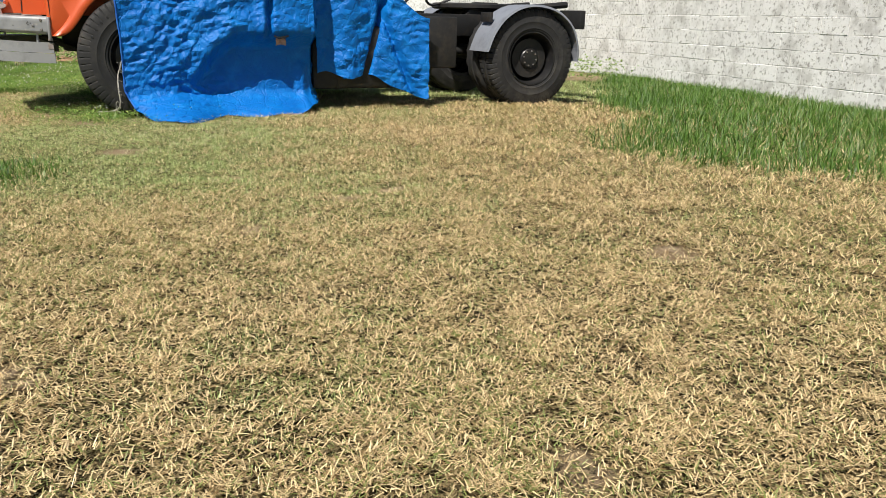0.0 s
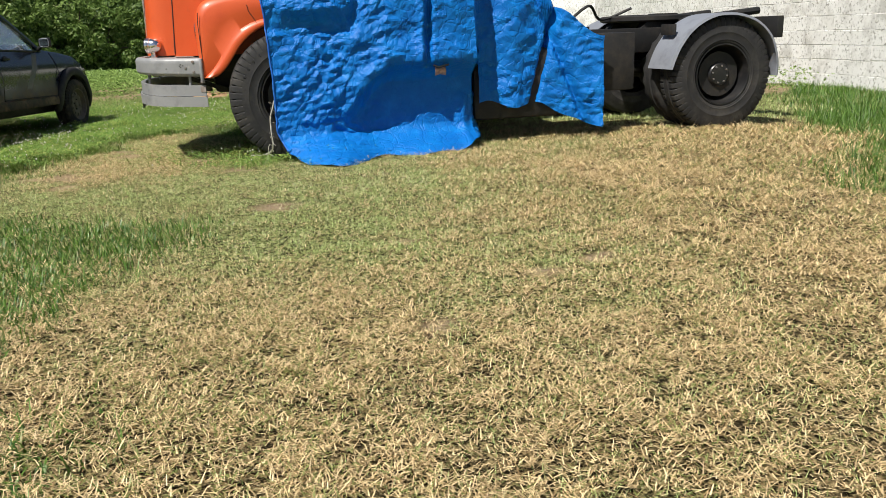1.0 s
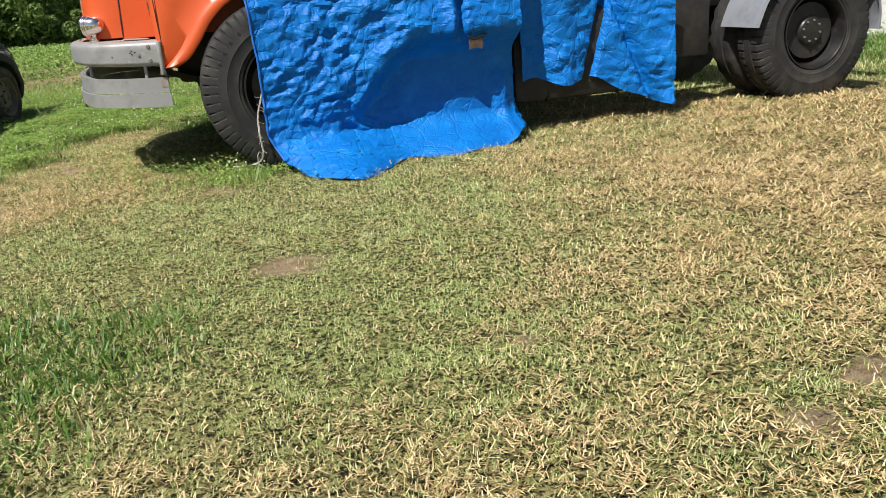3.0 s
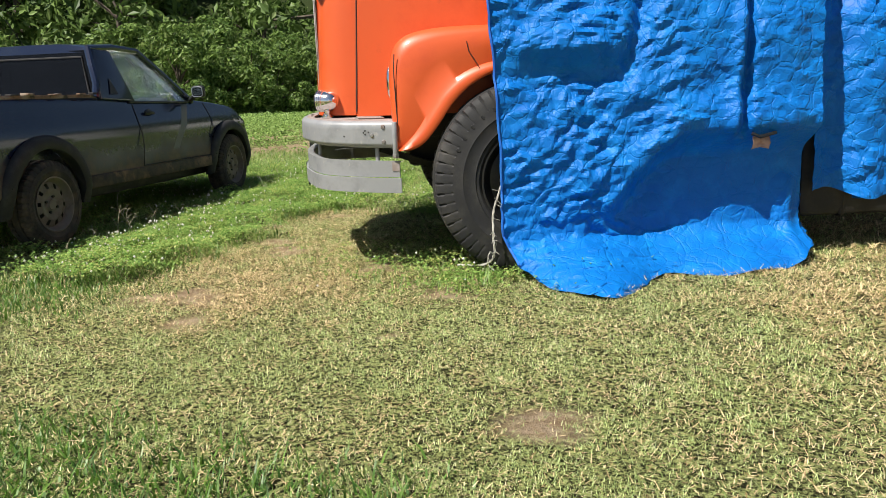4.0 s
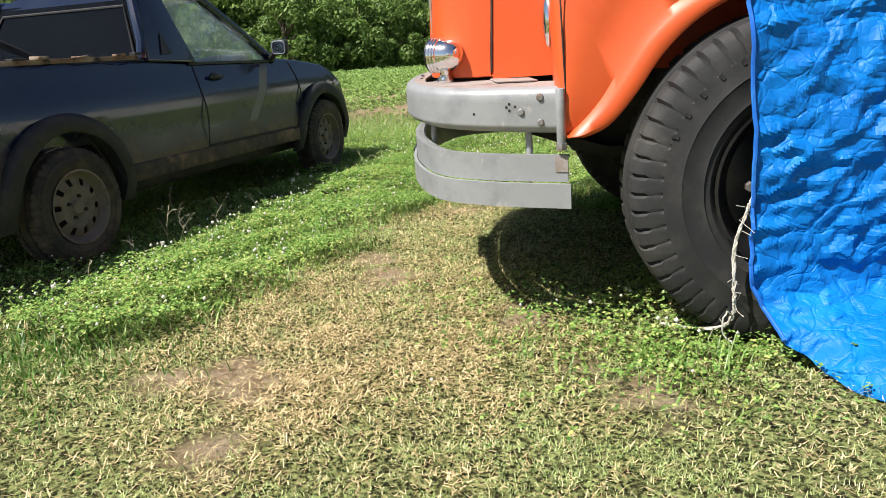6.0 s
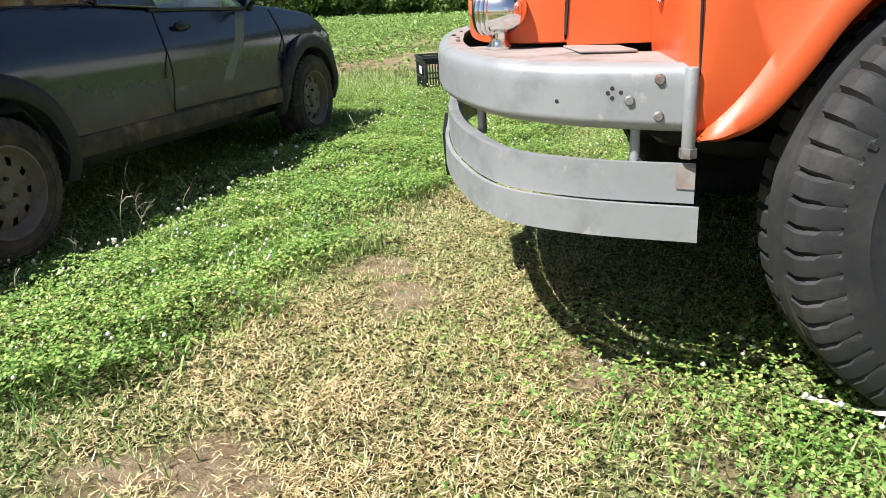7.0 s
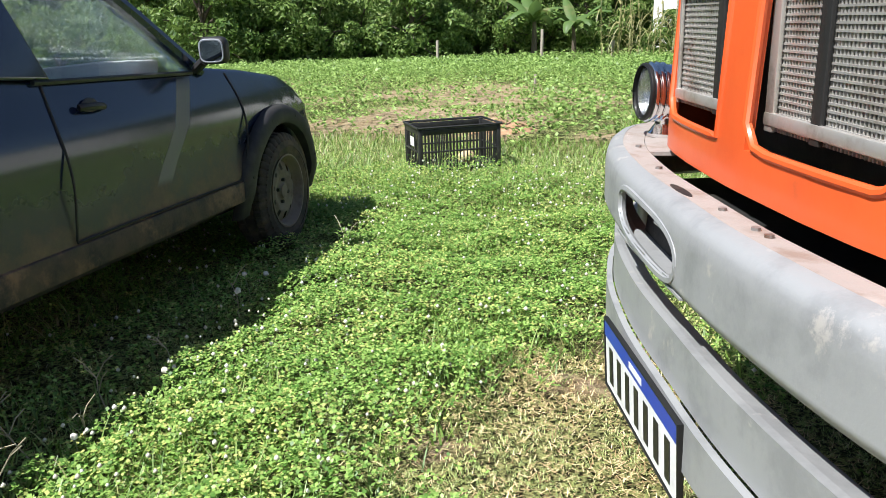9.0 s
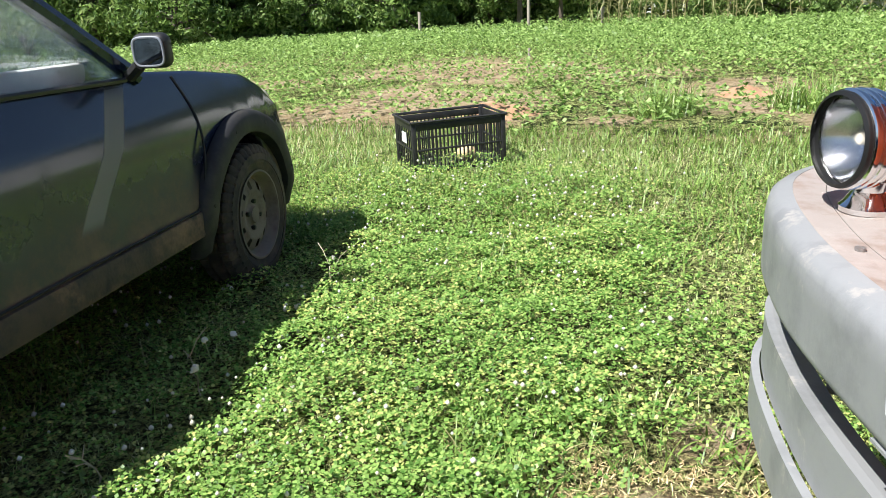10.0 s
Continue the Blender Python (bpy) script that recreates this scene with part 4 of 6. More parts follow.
def build_lamp(y):
    lamp = part("headlamp", lathe([(0.0, -0.085), (0.022, -0.083), (0.042, -0.074), (0.058, -0.056), (0.067, -0.03), (0.069, 0.0), (0.069, 0.012)], 40, m=pose(0, 0, 0, 0, 0, -90)), CHROME, truck, "round chrome headlamp on a short stalk", m=pose(0.868 if y > 0 else 0.862, y, 0.928 if y > 0 else 0.925, 0, -2, -24 if y > 0 else 4) @ Matrix.Scale(0.83, 4))
    ringp = lambda a, r: [(r, a - 0.007), (r + 0.006, a - 0.004), (r + 0.007, a), (r + 0.006, a + 0.004), (r, a + 0.007)]
    for a, r in ((0.018, 0.068), (0.033, 0.069), (0.048, 0.069)):
        part("rim_ring", lathe(ringp(a, r), 40, m=pose(0, 0, 0, 0, 0, -90)), CHROME, lamp)
    part("front_ring", lathe(ringp(0.0585, 0.0655), 40, m=pose(0, 0, 0, 0, 0, -90)), PLATEBLACK, lamp)
    part("reflector", lathe([(0.012, -0.002), (0.035, 0.010), (0.052, 0.026), (0.062, 0.044)], 32, m=pose(0, 0, 0, 0, 0, -90)), MIRROR, lamp)
    part("bulb", lathe([(0.0, 0.034), (0.008, 0.032), (0.010, 0.02), (0.009, 0.0)], 14, m=pose(0, 0, 0, 0, 0, -90)), PALELENS, lamp)
    g = part("lens", lathe([(0.0, 0.066), (0.03, 0.063), (0.05, 0.057), (0.064, 0.049), (0.064, 0.046), (0.0, 0.060)], 40, m=pose(0, 0, 0, 0, 0, -90)), LAMPGLASS, lamp)
    g.visible_shadow = False
    part("side_bolt", bm_cyl(0.012, 0.014, pose(-0.045, 0.056 if y > 0 else -0.056, 0.004, 90), 12, bevel=0.002), CHROME, lamp)
    drop = 0.056 if y > 0 else 0.054
    part("stalk", lathe([(0.026, -0.02), (0.023, 0.004), (0.022, drop - 0.032), (0.028, drop - 0.024), (0.034, drop - 0.014), (0.040, drop - 0.008), (0.040, drop), (0.0, drop)], 24, m=pose(0, 0, -0.058, -90)), CHROME, lamp)


for side in (1, -1):
    build_lamp(0.50 if side > 0 else -0.595)


def build_hood():
    half = [(0.95, 0.0), (0.949, 0.05), (0.943, 0.20), (0.934, 0.30), (0.926, 0.352), (0.918, 0.39), (0.90, 0.43), (0.868, 0.472), (0.815, 0.502), (0.76, 0.515), (0.705, 0.52)]
    mid = lambda y: y - 0.02 * max(0, 1 - abs(y) / 0.45)
    outline = [(x, mid(y)) for x, y in [(x, -y) for x, y in half[:0:-1]] + half]
    zs = [0.842, 0.846, 0.872, 0.906, 0.925, 0.96] + [1.0 + 0.05 * k for k in range(12)]

    def at(i, z):
        x, y = outline[i]
        back = 0.055 * max(0, z - 0.9) + (0.016 if z < 0.844 else 0.0)
        return Vector((x - back, y * (1 - 0.02 * (z - 0.86)) - (0.008 * (1 if y > 0 else -1) if z < 0.844 else 0), z))

    own = bmesh.new()
    g = [[own.verts.new(at(i, z)) for z in zs] for i in range(len(outline))]
    for i in range(len(outline) - 1):
        ym = 0.5 * (outline[i][1] + outline[i + 1][1]) + 0.01
        for k in range(len(zs) - 1):
            if 0.045 < abs(ym) < 0.347 and 0.908 < 0.5 * (zs[k] + zs[k + 1]) < 1.52:
                continue
            own.faces.new((g[i][k], g[i + 1][k], g[i + 1][k + 1], g[i][k + 1]))
    bmesh.ops.recalc_face_normals(own, faces=own.faces[:])
    bmesh.ops.solidify(own, geom=own.faces[:], thickness=0.012)
    shell = part("grille_shell", own, ORANGE, truck, "orange grille shell with chipped paint", angle=30)
    for s in (-1, 1):
        line = [(0.949, s * mid(s * 0.05)), (0.943, s * mid(s * 0.2)), (0.934, s * mid(s * 0.30)), (0.926, s * mid(s * 0.352))]
        bx = lambda z: 0.055 * max(0, z - 0.9)
        low = [Vector((x - bx(0.94), s * y, 0.908 + 0.03 * (max(0, abs(y - 0.195) - 0.12) / 0.04) ** 2)) for x, y in [(p.x, p.y) for p in spline([(*q, 0) for q in line], 14)]]
        rim = [Vector((line[0][0] - bx(1.5), s * line[0][1], 1.5)), Vector((line[0][0] - bx(1.1), s * line[0][1], 1.1))] + low + [Vector((line[-1][0] - bx(1.1), s * line[-1][1], 1.1)), Vector((line[-1][0] - bx(1.5), s * line[-1][1], 1.5))]
        part("opening_rim", tube(rim, 0.0065, 8), ORANGE, shell)
        wires = bmesh.new()
        y0, y1, x0 = s * mid(s * 0.04), s * mid(s * 0.365), 0.910
        ys = [y0 + (y1 - y0) * k / 42 for k in range(43)]
        for y in ys:
            bm_box((x0 - 0.002, s * y - 0.0014, 0.93), (x0 + 0.001, s * y + 0.0014, 1.5), 0, wires)
        for k in range(64):
            z = 0.935 + k * 0.009
            bm_box((x0 - 0.001, min(s * y0, s * y1), z), (x0 + 0.0025, max(s * y0, s * y1), z + 0.0028), 0, wires)
        net = part("grille_mesh", wires, MESHM, truck, "silvery woven wire grille")
        for z in (0.938, 1.115):
            part("grille_bar", bm_box((x0 + 0.003, min(s * y0, s * y1), z), (x0 + 0.012, max(s * y0, s * y1), z + 0.018), 0.003), MESHM, net)
        for y in (y0 + 0.012, 0.16, y1 - 0.012):
            part("grille_upright", bm_box((x0 + 0.003, s * y - 0.012, 0.93), (x0 + 0.010, s * y + 0.012, 1.5), 0.002), BLACKM if y == 0.16 else MESHM, net)
        side = lambda u, v: Vector((0.699 - 1.15 * u, s * (0.522 + 0.10 * u), 0.836 + 0.77 * v))
        part("bonnet_seam", tube([(0.70 - 0.055 * (z - 0.9), s * 0.5235, z) for z in (0.862, 1.0, 1.2, 1.55)], 0.0042, 6), BLACKM, truck)
        part("bonnet_side", sheet(side, [0, 0.004, 0.17, 0.4, 0.7, 1.0], [0, 0.01, 0.3, 0.6, 1.0], thick=0.012), ORANGE, truck, "orange bonnet side panel, rusty along its foot")
    part("bonnet_top", prism([(0.93, 1.56), (0.90, 1.62), (0.6, 1.70), (-0.45, 1.78), (-0.45, 1.55)], -0.50, 0.50, 0.03), ORANGE, truck, angle=50)
    part("radiator", bm_box((0.60, -0.46, 0.86), (0.80, 0.46, 1.5)), BLACKM, truck)


build_hood()


def build_fender(s):
    low = spline([(0.475, 0, 0.672), (0.42, 0, 0.672), (0.345, 0, 0.708), (0.265, 0, 0.80), (0.19, 0, 0.905), (0.09, 0, 0.995), (-0.04, 0, 1.055), (-0.24, 0, 1.085), (-0.48, 0, 1.05), (-0.68, 0, 0.90)], 40)
    top = spline([(0.500, 0, 0.70), (0.508, 0, 0.86), (0.512, 0, 1.03), (0.495, 0, 1.16), (0.44, 0, 1.238), (0.33, 0, 1.275), (0.16, 0, 1.29), (-0.1, 0, 1.29), (-0.42, 0, 1.27), (-0.85, 0, 1.22)], 40)
    own = bmesh.new()
    rows = []
    for i, (a, b) in enumerate(zip(low, top)):
        away = (b - a)
        f = i / 39
        inner = Vector((b.x - 0.02 * (1 - f), 0, b.z + 0.015 * f))
        pts = [(a - away.normalized() * 0.004, 0.93), (a, 0.985), (a + away * 0.05, 0.993), (a + away * 0.14, 0.985), (a + away * 0.20, 0.962), (a + away * 0.5, 0.972), (a + away * 0.82, 0.965), (a + away * 0.94, 0.945), (b, 0.905), (b.lerp(inner, 0.5), 0.75), (inner, 0.545)]
        rows.append([own.verts.new(Vector((p.x, s * y, p.z))) for p, y in pts])
    for q, w in zip(rows, rows[1:]):
        for k in range(len(q) - 1):
            own.faces.new((q[k], q[k + 1], w[k + 1], w[k]))
    bmesh.ops.recalc_face_normals(own, faces=own.faces[:])
    bmesh.ops.solidify(own, geom=own.faces[:], thickness=0.01)
    fender = part("front_fender", own, ORANGE, truck, "rounded orange front fender with a raised wheel-arch lip", angle=50)
    part("panel_seam", tube([(0.478, s * 0.966, 0.80), (0.483, s * 0.970, 0.95), (0.487, s * 0.971, 1.08), (0.480, s * 0.966, 1.16)], 0.0028, 6), BLACKM, fender)
    part("crack", tube([(0.11, s * 0.973, 1.21), (0.10, s * 0.975, 1.16), (0.06, s * 0.976, 1.10), (0.04, s * 0.984, 1.06)], 0.0022, 5), BLACKM, fender)
    lampm = pose(0.508, s * 0.70, 1.02)
    own = bmesh.new()
    bmesh.ops.create_uvsphere(own, u_segments=18, v_segments=10, radius=1, matrix=Matrix.Diagonal((0.022, 0.05, 0.085, 1)))
    part("marker_lamp", own, CHROME, fender, "small oval chrome marker lamp", m=lampm)
    part("inner_arch", sheet(lambda u, v: Vector((-0.20 + 0.60 * math.cos(math.pi * u), s * (0.50 + 0.42 * v), 0.50 + 0.58 * math.sin(math.pi * u))), [0.13 + 0.87 * k / 16 for k in range(17)], [0, 0.5, 1], thick=0.01), BLACKM, fender)


for side in (1, -1):
    build_fender(side)


def tyre(width, r, bead, lugs, depth, seg):
    h = width / 2
    prof = [(bead, 0.80 * h), (bead + 0.02, 0.93 * h), (bead + 0.035, 0.95 * h), (bead + 0.04, 0.985 * h), (bead + 0.05, 0.965 * h), (bead + 0.42 * (r - bead), 1.0 * h), (bead + 0.44 * (r - bead), 1.015 * h), (bead + 0.46 * (r - bead), 1.0 * h),
            (bead + 0.66 * (r - bead), 0.97 * h), (bead + 0.70 * (r - bead), 0.955 * h), (r - 0.030, 0.90 * h), (r - 0.008, 0.80 * h), (r, 0.70 * h), (r + 0.002, 0.36 * h), (r - 0.012, 0.32 * h), (r - 0.012, 0.26 * h), (r + 0.003, 0.22 * h)]
    prof = prof + [(a, -b) for a, b in prof[::-1]]
    shoulder = {9, 10, 11, 12, 13, len(prof) - 10, len(prof) - 11, len(prof) - 12, len(prof) - 13, len(prof) - 14}
    cut = seg // lugs
    return lathe(prof, seg, wobble=lambda j, k: -depth if j in shoulder and k % cut == 0 else 0.0)


def truck_wheel(name, m, rear, label):
    w = part(name, tyre(0.27, 0.505, 0.265, 56, 0.016, 336), RUBBER, truck, label, m=m, angle=28)
    if rear:
        face = [(0.268, 0.12), (0.272, 0.128), (0.262, 0.128), (0.255, 0.115), (0.245, 0.05), (0.225, 0.0), (0.20, -0.035), (0.155, -0.045), (0.118, -0.04), (0.112, -0.01), (0.108, 0.055), (0.09, 0.075), (0.0, 0.078)]
        ring, reach = 0.165, -0.035
    else:
        face = [(0.268, 0.12), (0.272, 0.128), (0.262, 0.128), (0.255, 0.115), (0.24, 0.075), (0.215, 0.055), (0.17, 0.062), (0.115, 0.07), (0.108, 0.09), (0.10, 0.135), (0.085, 0.15), (0.0, 0.152)]
        ring, reach = 0.155, 0.075
    rim = part("rim", lathe(face, 56), RIMBLACK, w)
    for k in range(10):
        a = k * math.tau / 10
        part("wheel_nut", bm_cyl(0.015, 0.03, pose(ring * math.cos(a), reach + 0.012, ring * math.sin(a), 90), 6), BOLT, rim)
    for k in range(8):
        a = k * math.tau / 8 + 0.2
        part("hub_bolt", bm_cyl(0.008, 0.012, pose(0.075 * math.cos(a), face[-1][1] + 0.004, 0.075 * math.sin(a), 90), 6), BOLT, rim)
    for k in range(9):
        a = math.radians(24 + 9.5 * k + (0 if k < 5 else 120))
        part("raised_mark", bm_box((-0.006, 0, -0.011), (0.006, 0.003, 0.011), 0.001, seg=1), RUBBER, w, m=pose(0.425 * math.cos(a), 0.1315, 0.415 * math.sin(a), 0, 90 - math.degrees(a), 0))
    part("drum", bm_cyl(0.2, 0.16, pose(0, -0.03, 0, 90), 24), BLACKM, w)
    return w


front = truck_wheel("front_wheel", pose(-0.20, 0.945, 0.502, 0, 0, 3), False, "worn black truck tyre with shoulder grooves on a black rim")
back = truck_wheel("rear_wheel", pose(-4.02, 0.99, 0.502), True, "black truck tyre on a deep dished black rim")
copy_thing(front, pose(-0.20, -0.945, 0.502, 0, 0, 183))
copy_thing(back, pose(-4.02, -0.99, 0.502, 0, 20, 180))
for side in (1, -1):
    part("inner_tyre", tyre(0.27, 0.502, 0.265, 26, 0.014, 52), RUBBER, truck, m=pose(-4.02, side * 0.66, 0.502))


def build_chassis():
    for s in (-1, 1):
        part("chassis_rail", bm_box((-4.85, s * 0.40 - 0.04, 0.70), (0.62, s * 0.40 + 0.04, 0.93), 0.008), BLACKM, truck)
        part("leaf_spring", prism([(-0.65, 0.66), (-0.3, 0.56), (0, 0.53), (0.3, 0.56), (0.6, 0.66), (0.6, 0.63), (0.3, 0.52), (0, 0.48), (-0.3, 0.52), (-0.65, 0.63)], s * 0.40 - 0.04, s * 0.40 + 0.04), BLACKM, truck)
        line = spline([(-0.55, 0, 0.47), (-0.545, 0, 0.62), (-0.47, 0, 0.82), (-0.31, 0, 0.965), (-0.09, 0, 1.035), (0.14, 0, 1.025), (0.34, 0, 0.925), (0.48, 0, 0.76), (0.56, 0, 0.57)], 40)
        fn = lambda u, v: Vector((-4.02, 0, 0)) + line[int(u)] + Vector((0, s * (0.76 + 0.40 * v), 0)) - (line[int(u)] - Vector((0, 0, 0.5))).normalized() * (0.022 if v > 0.985 else 0.0)
        guard = part("rear_mudguard", sheet(fn, list(range(40)), [0, 0.25, 0.3, 0.32, 0.34, 0.6, 0.9, 0.98, 1.0], thick=0.006), GREYPAINT, truck, "grey painted steel mudguard arched over the rear wheel", angle=50)
        part("guard_strap", bm_box((-3.60, s * 0.80, 0.86), (-3.56, s * 1.0, 0.955), 0.004, m=None), BLACKM, guard)
        part("battery_box", bm_box((-3.22, s * 0.52 - (0 if s > 0 else 0.44), 0.40), (-2.88, s * 0.52 + (0.44 if s > 0 else 0), 0.90), 0.015), BLACKM, truck)
        # added tank, not a known part: blocks light to darken the ground beneath
        tank = part("fuel_tank", bm_box((-2.82, s * 0.69 - 0.22, 0.20), (-1.72, s * 0.69 + 0.22, 0.80), 0.05), BLACKM, truck, "grimy black tank added to shade the ground under the truck")
        for x in (-2.55, -2.0):
            part("tank_strap", bm_box((x, s * 0.69 - 0.225, 0.195), (x + 0.05, s * 0.69 + 0.225, 0.805), 0.03), BLACKM, tank)
    # black box added behind the bumper, standing in for the dark shade of the gap
    part("front_gap_shade_block", bm_box((0.44, -0.60, 0.685), (0.90, 0.60, 0.74), 0.02), BLACKM, truck)
    part("front_axle", tube([(-0.2, -0.8, 0.5), (-0.2, -0.6, 0.45), (-0.2, 0.6, 0.45), (-0.2, 0.8, 0.5)], 0.05, 10), BLACKM, truck)
    part("rear_axle", tube([(-4.02, -0.85, 0.5), (-4.02, 0.85, 0.5)], 0.09, 12), BLACKM, truck)
    part("differential", lathe([(0.0, -0.2), (0.14, -0.16), (0.2, 0.0), (0.14, 0.16), (0.0, 0.2)], 20, m=pose(-4.02, 0, 0.5, 0, 0, 90)), BLACKM, truck)
    part("engine", bm_box((-0.95, -0.36, 0.52), (0.42, 0.36, 1.35), 0.04), BLACKM, truck)
    part("gearbox", bm_box((-1.9, -0.25, 0.5), (-0.95, 0.25, 0.85), 0.04), BLACKM, truck)
    part("prop_shaft", tube([(-1.9, 0, 0.62), (-3.8, 0, 0.52)], 0.045, 10), BLACKM, truck)
    fifth = part("fifth_wheel", lathe([(0.0, 0.0), (0.44, 0.0), (0.46, 0.015), (0.46, 0.05), (0.43, 0.065), (0.10, 0.06), (0.09, 0.03), (0.0, 0.03)], 40, m=pose(-3.85, 0, 1.05, -90)), BLACKM, truck, "greasy black coupling plate")
    for s in (-1, 1):
        part("coupling_foot", prism([(-4.1, 0.93), (-3.6, 0.93), (-3.72, 1.06), (-3.98, 1.06)], s * 0.32 - 0.05, s * 0.32 + 0.05, 0.01), BLACKM, fifth)
        part("rear_ramp", tube([(-3.95, s * 0.42, 0.98), (-4.85, s * 0.42, 1.06)], 0.035, 8), BLACKM, truck)
        part("tail_bracket", bm_box((-4.85, s * 0.42 - 0.03, 0.80), (-4.78, s * 0.42 + 0.4 * s if s > 0 else s * 0.42 + 0.03, 1.0) if s > 0 else (-4.78, s * 0.42 + 0.03, 1.0), 0.008), BLACKM, truck)
    part("crossmember", bm_box((-4.85, -0.42, 0.72), (-4.78, 0.42, 0.92), 0.008), BLACKM, truck)
    part("air_lines", tube(spline([(-2.9, 0.2, 1.0), (-3.1, 0.25, 1.15), (-3.3, 0.1, 1.02), (-3.6, 0.15, 1.12)], 20), 0.014, 6), BLACKM, truck)
    cab = prism([(-0.40, 0.86), (-0.42, 1.70), (-0.62, 2.20), (-0.80, 2.26), (-1.62, 2.26), (-1.68, 2.15), (-1.70, 0.86)], -0.94, 0.94, 0.05)
    part("cab", cab, ORANGE, truck, "orange cab mostly covered by the blue sheet", angle=50)
    part("step_board", bm_box((-1.62, 0.50, 0.50), (-0.70, 0.80, 0.56), 0.012), BLACKM, truck)


build_chassis()


# ---- blue tarpaulin over the cab ----
def crumple(p, s):
    """Creases of a stiff sheet: sharp ridges and valleys on three scales."""
    w = noise.noise_vector(p * 3.1)
    x, y, z = p.x + 0.07 * w.x, p.y + 0.07 * w.y, p.z
    w = noise.noise_vector(p * 11)
    x, y = x + 0.016 * w.x, y + 0.016 * w.y
    a, b = 0.8 * x - 0.6 * y, 0.6 * x + 0.8 * y
    return s * (0.017 * facet(x, y, 4.3, z) + 0.013 * facet(a, 1.3 * b, 9.5, z + 3) + 0.0115 * facet(x, 1.35 * y, 18, z + 5) + 0.0055 * facet(a, b, 33, z + 8))


def facet(x, y, k, seed):
    """Flat three-cornered facets with straight creases, from -1 to 1."""
    x, y = x * k, y * k
    i, j = math.floor(x), math.floor(y)
    u, v = x - i, y - j
    h = lambda a, b: math.modf(math.sin((i + a) * 127.1 + (j + b) * 311.7 + seed * 74.7) * 43758.5453)[0]
    if (i * 7 + j * 13) % 3:
        if u + v < 1:
            return h(0, 0) * (1 - u - v) + h(1, 0) * u + h(0, 1) * v
        return h(1, 1) * (u + v - 1) + h(1, 0) * (1 - v) + h(0, 1) * (1 - u)
    if u > v:
        return h(0, 0) * (1 - u) + h(1, 0) * (u - v) + h(1, 1) * v
    return h(0, 0) * (1 - v) + h(0, 1) * (v - u) + h(1, 1) * u


def sm(v, a, b):
    t = min(max((v - a) / (b - a), 0.0), 1.0)
    return t * t * (3 - 2 * t)


def bell(v, c, w):
    return math.exp(-((v - c) / w) ** 2)


def tarp_side(x, z):
    """How far out the side of the sheet hangs at a place along the truck and a height."""
    y = 1.135 + 0.02 * math.sin(2.2 * x) + 0.05 * bell(x, -0.9, 0.6)
    y -= 0.10 * sm(z, 1.2, 1.9)
    lip = 0.30 + 0.40 * sm(-x, 0.45, 1.0)
    deep = 0.155 * sm(-x, 0.40, 0.85)
    y -= deep * sm(lip - z, -0.05, 0.13)
    y += 0.03 * bell(z, lip + 0.08, 0.10) * sm(-x, 0.5, 0.9)
    y += 0.05 * bell(z, 1.17, 0.07) * bell(x, -0.38, 0.25) - 0.045 * bell(z, 1.04, 0.07) * bell(x, -0.40, 0.26)
    fold = -1.27 - 0.04 * (z - 0.7)
    y -= 0.05 * bell(x, fold, 0.028) * sm(z, 0.66, 0.72) - 0.035 * bell(x, fold + 0.06, 0.035) * sm(z, 0.62, 0.75)
    y -= 0.05 * bell(x, -0.72 - 0.25 * (z - 1.2), 0.05) * sm(z, 0.95, 1.1)
    flare = 0.14 + 0.36 * bell(x, -0.42, 0.26) + 0.03 * math.sin(9 * x)
    y += (flare + deep) * (1 - sm(z, 0.0, 0.24)) ** 1.35
    y += 0.04 * bell(x, -1.60, 0.05) * sm(0.5 - z, 0, 0.1)
    return y


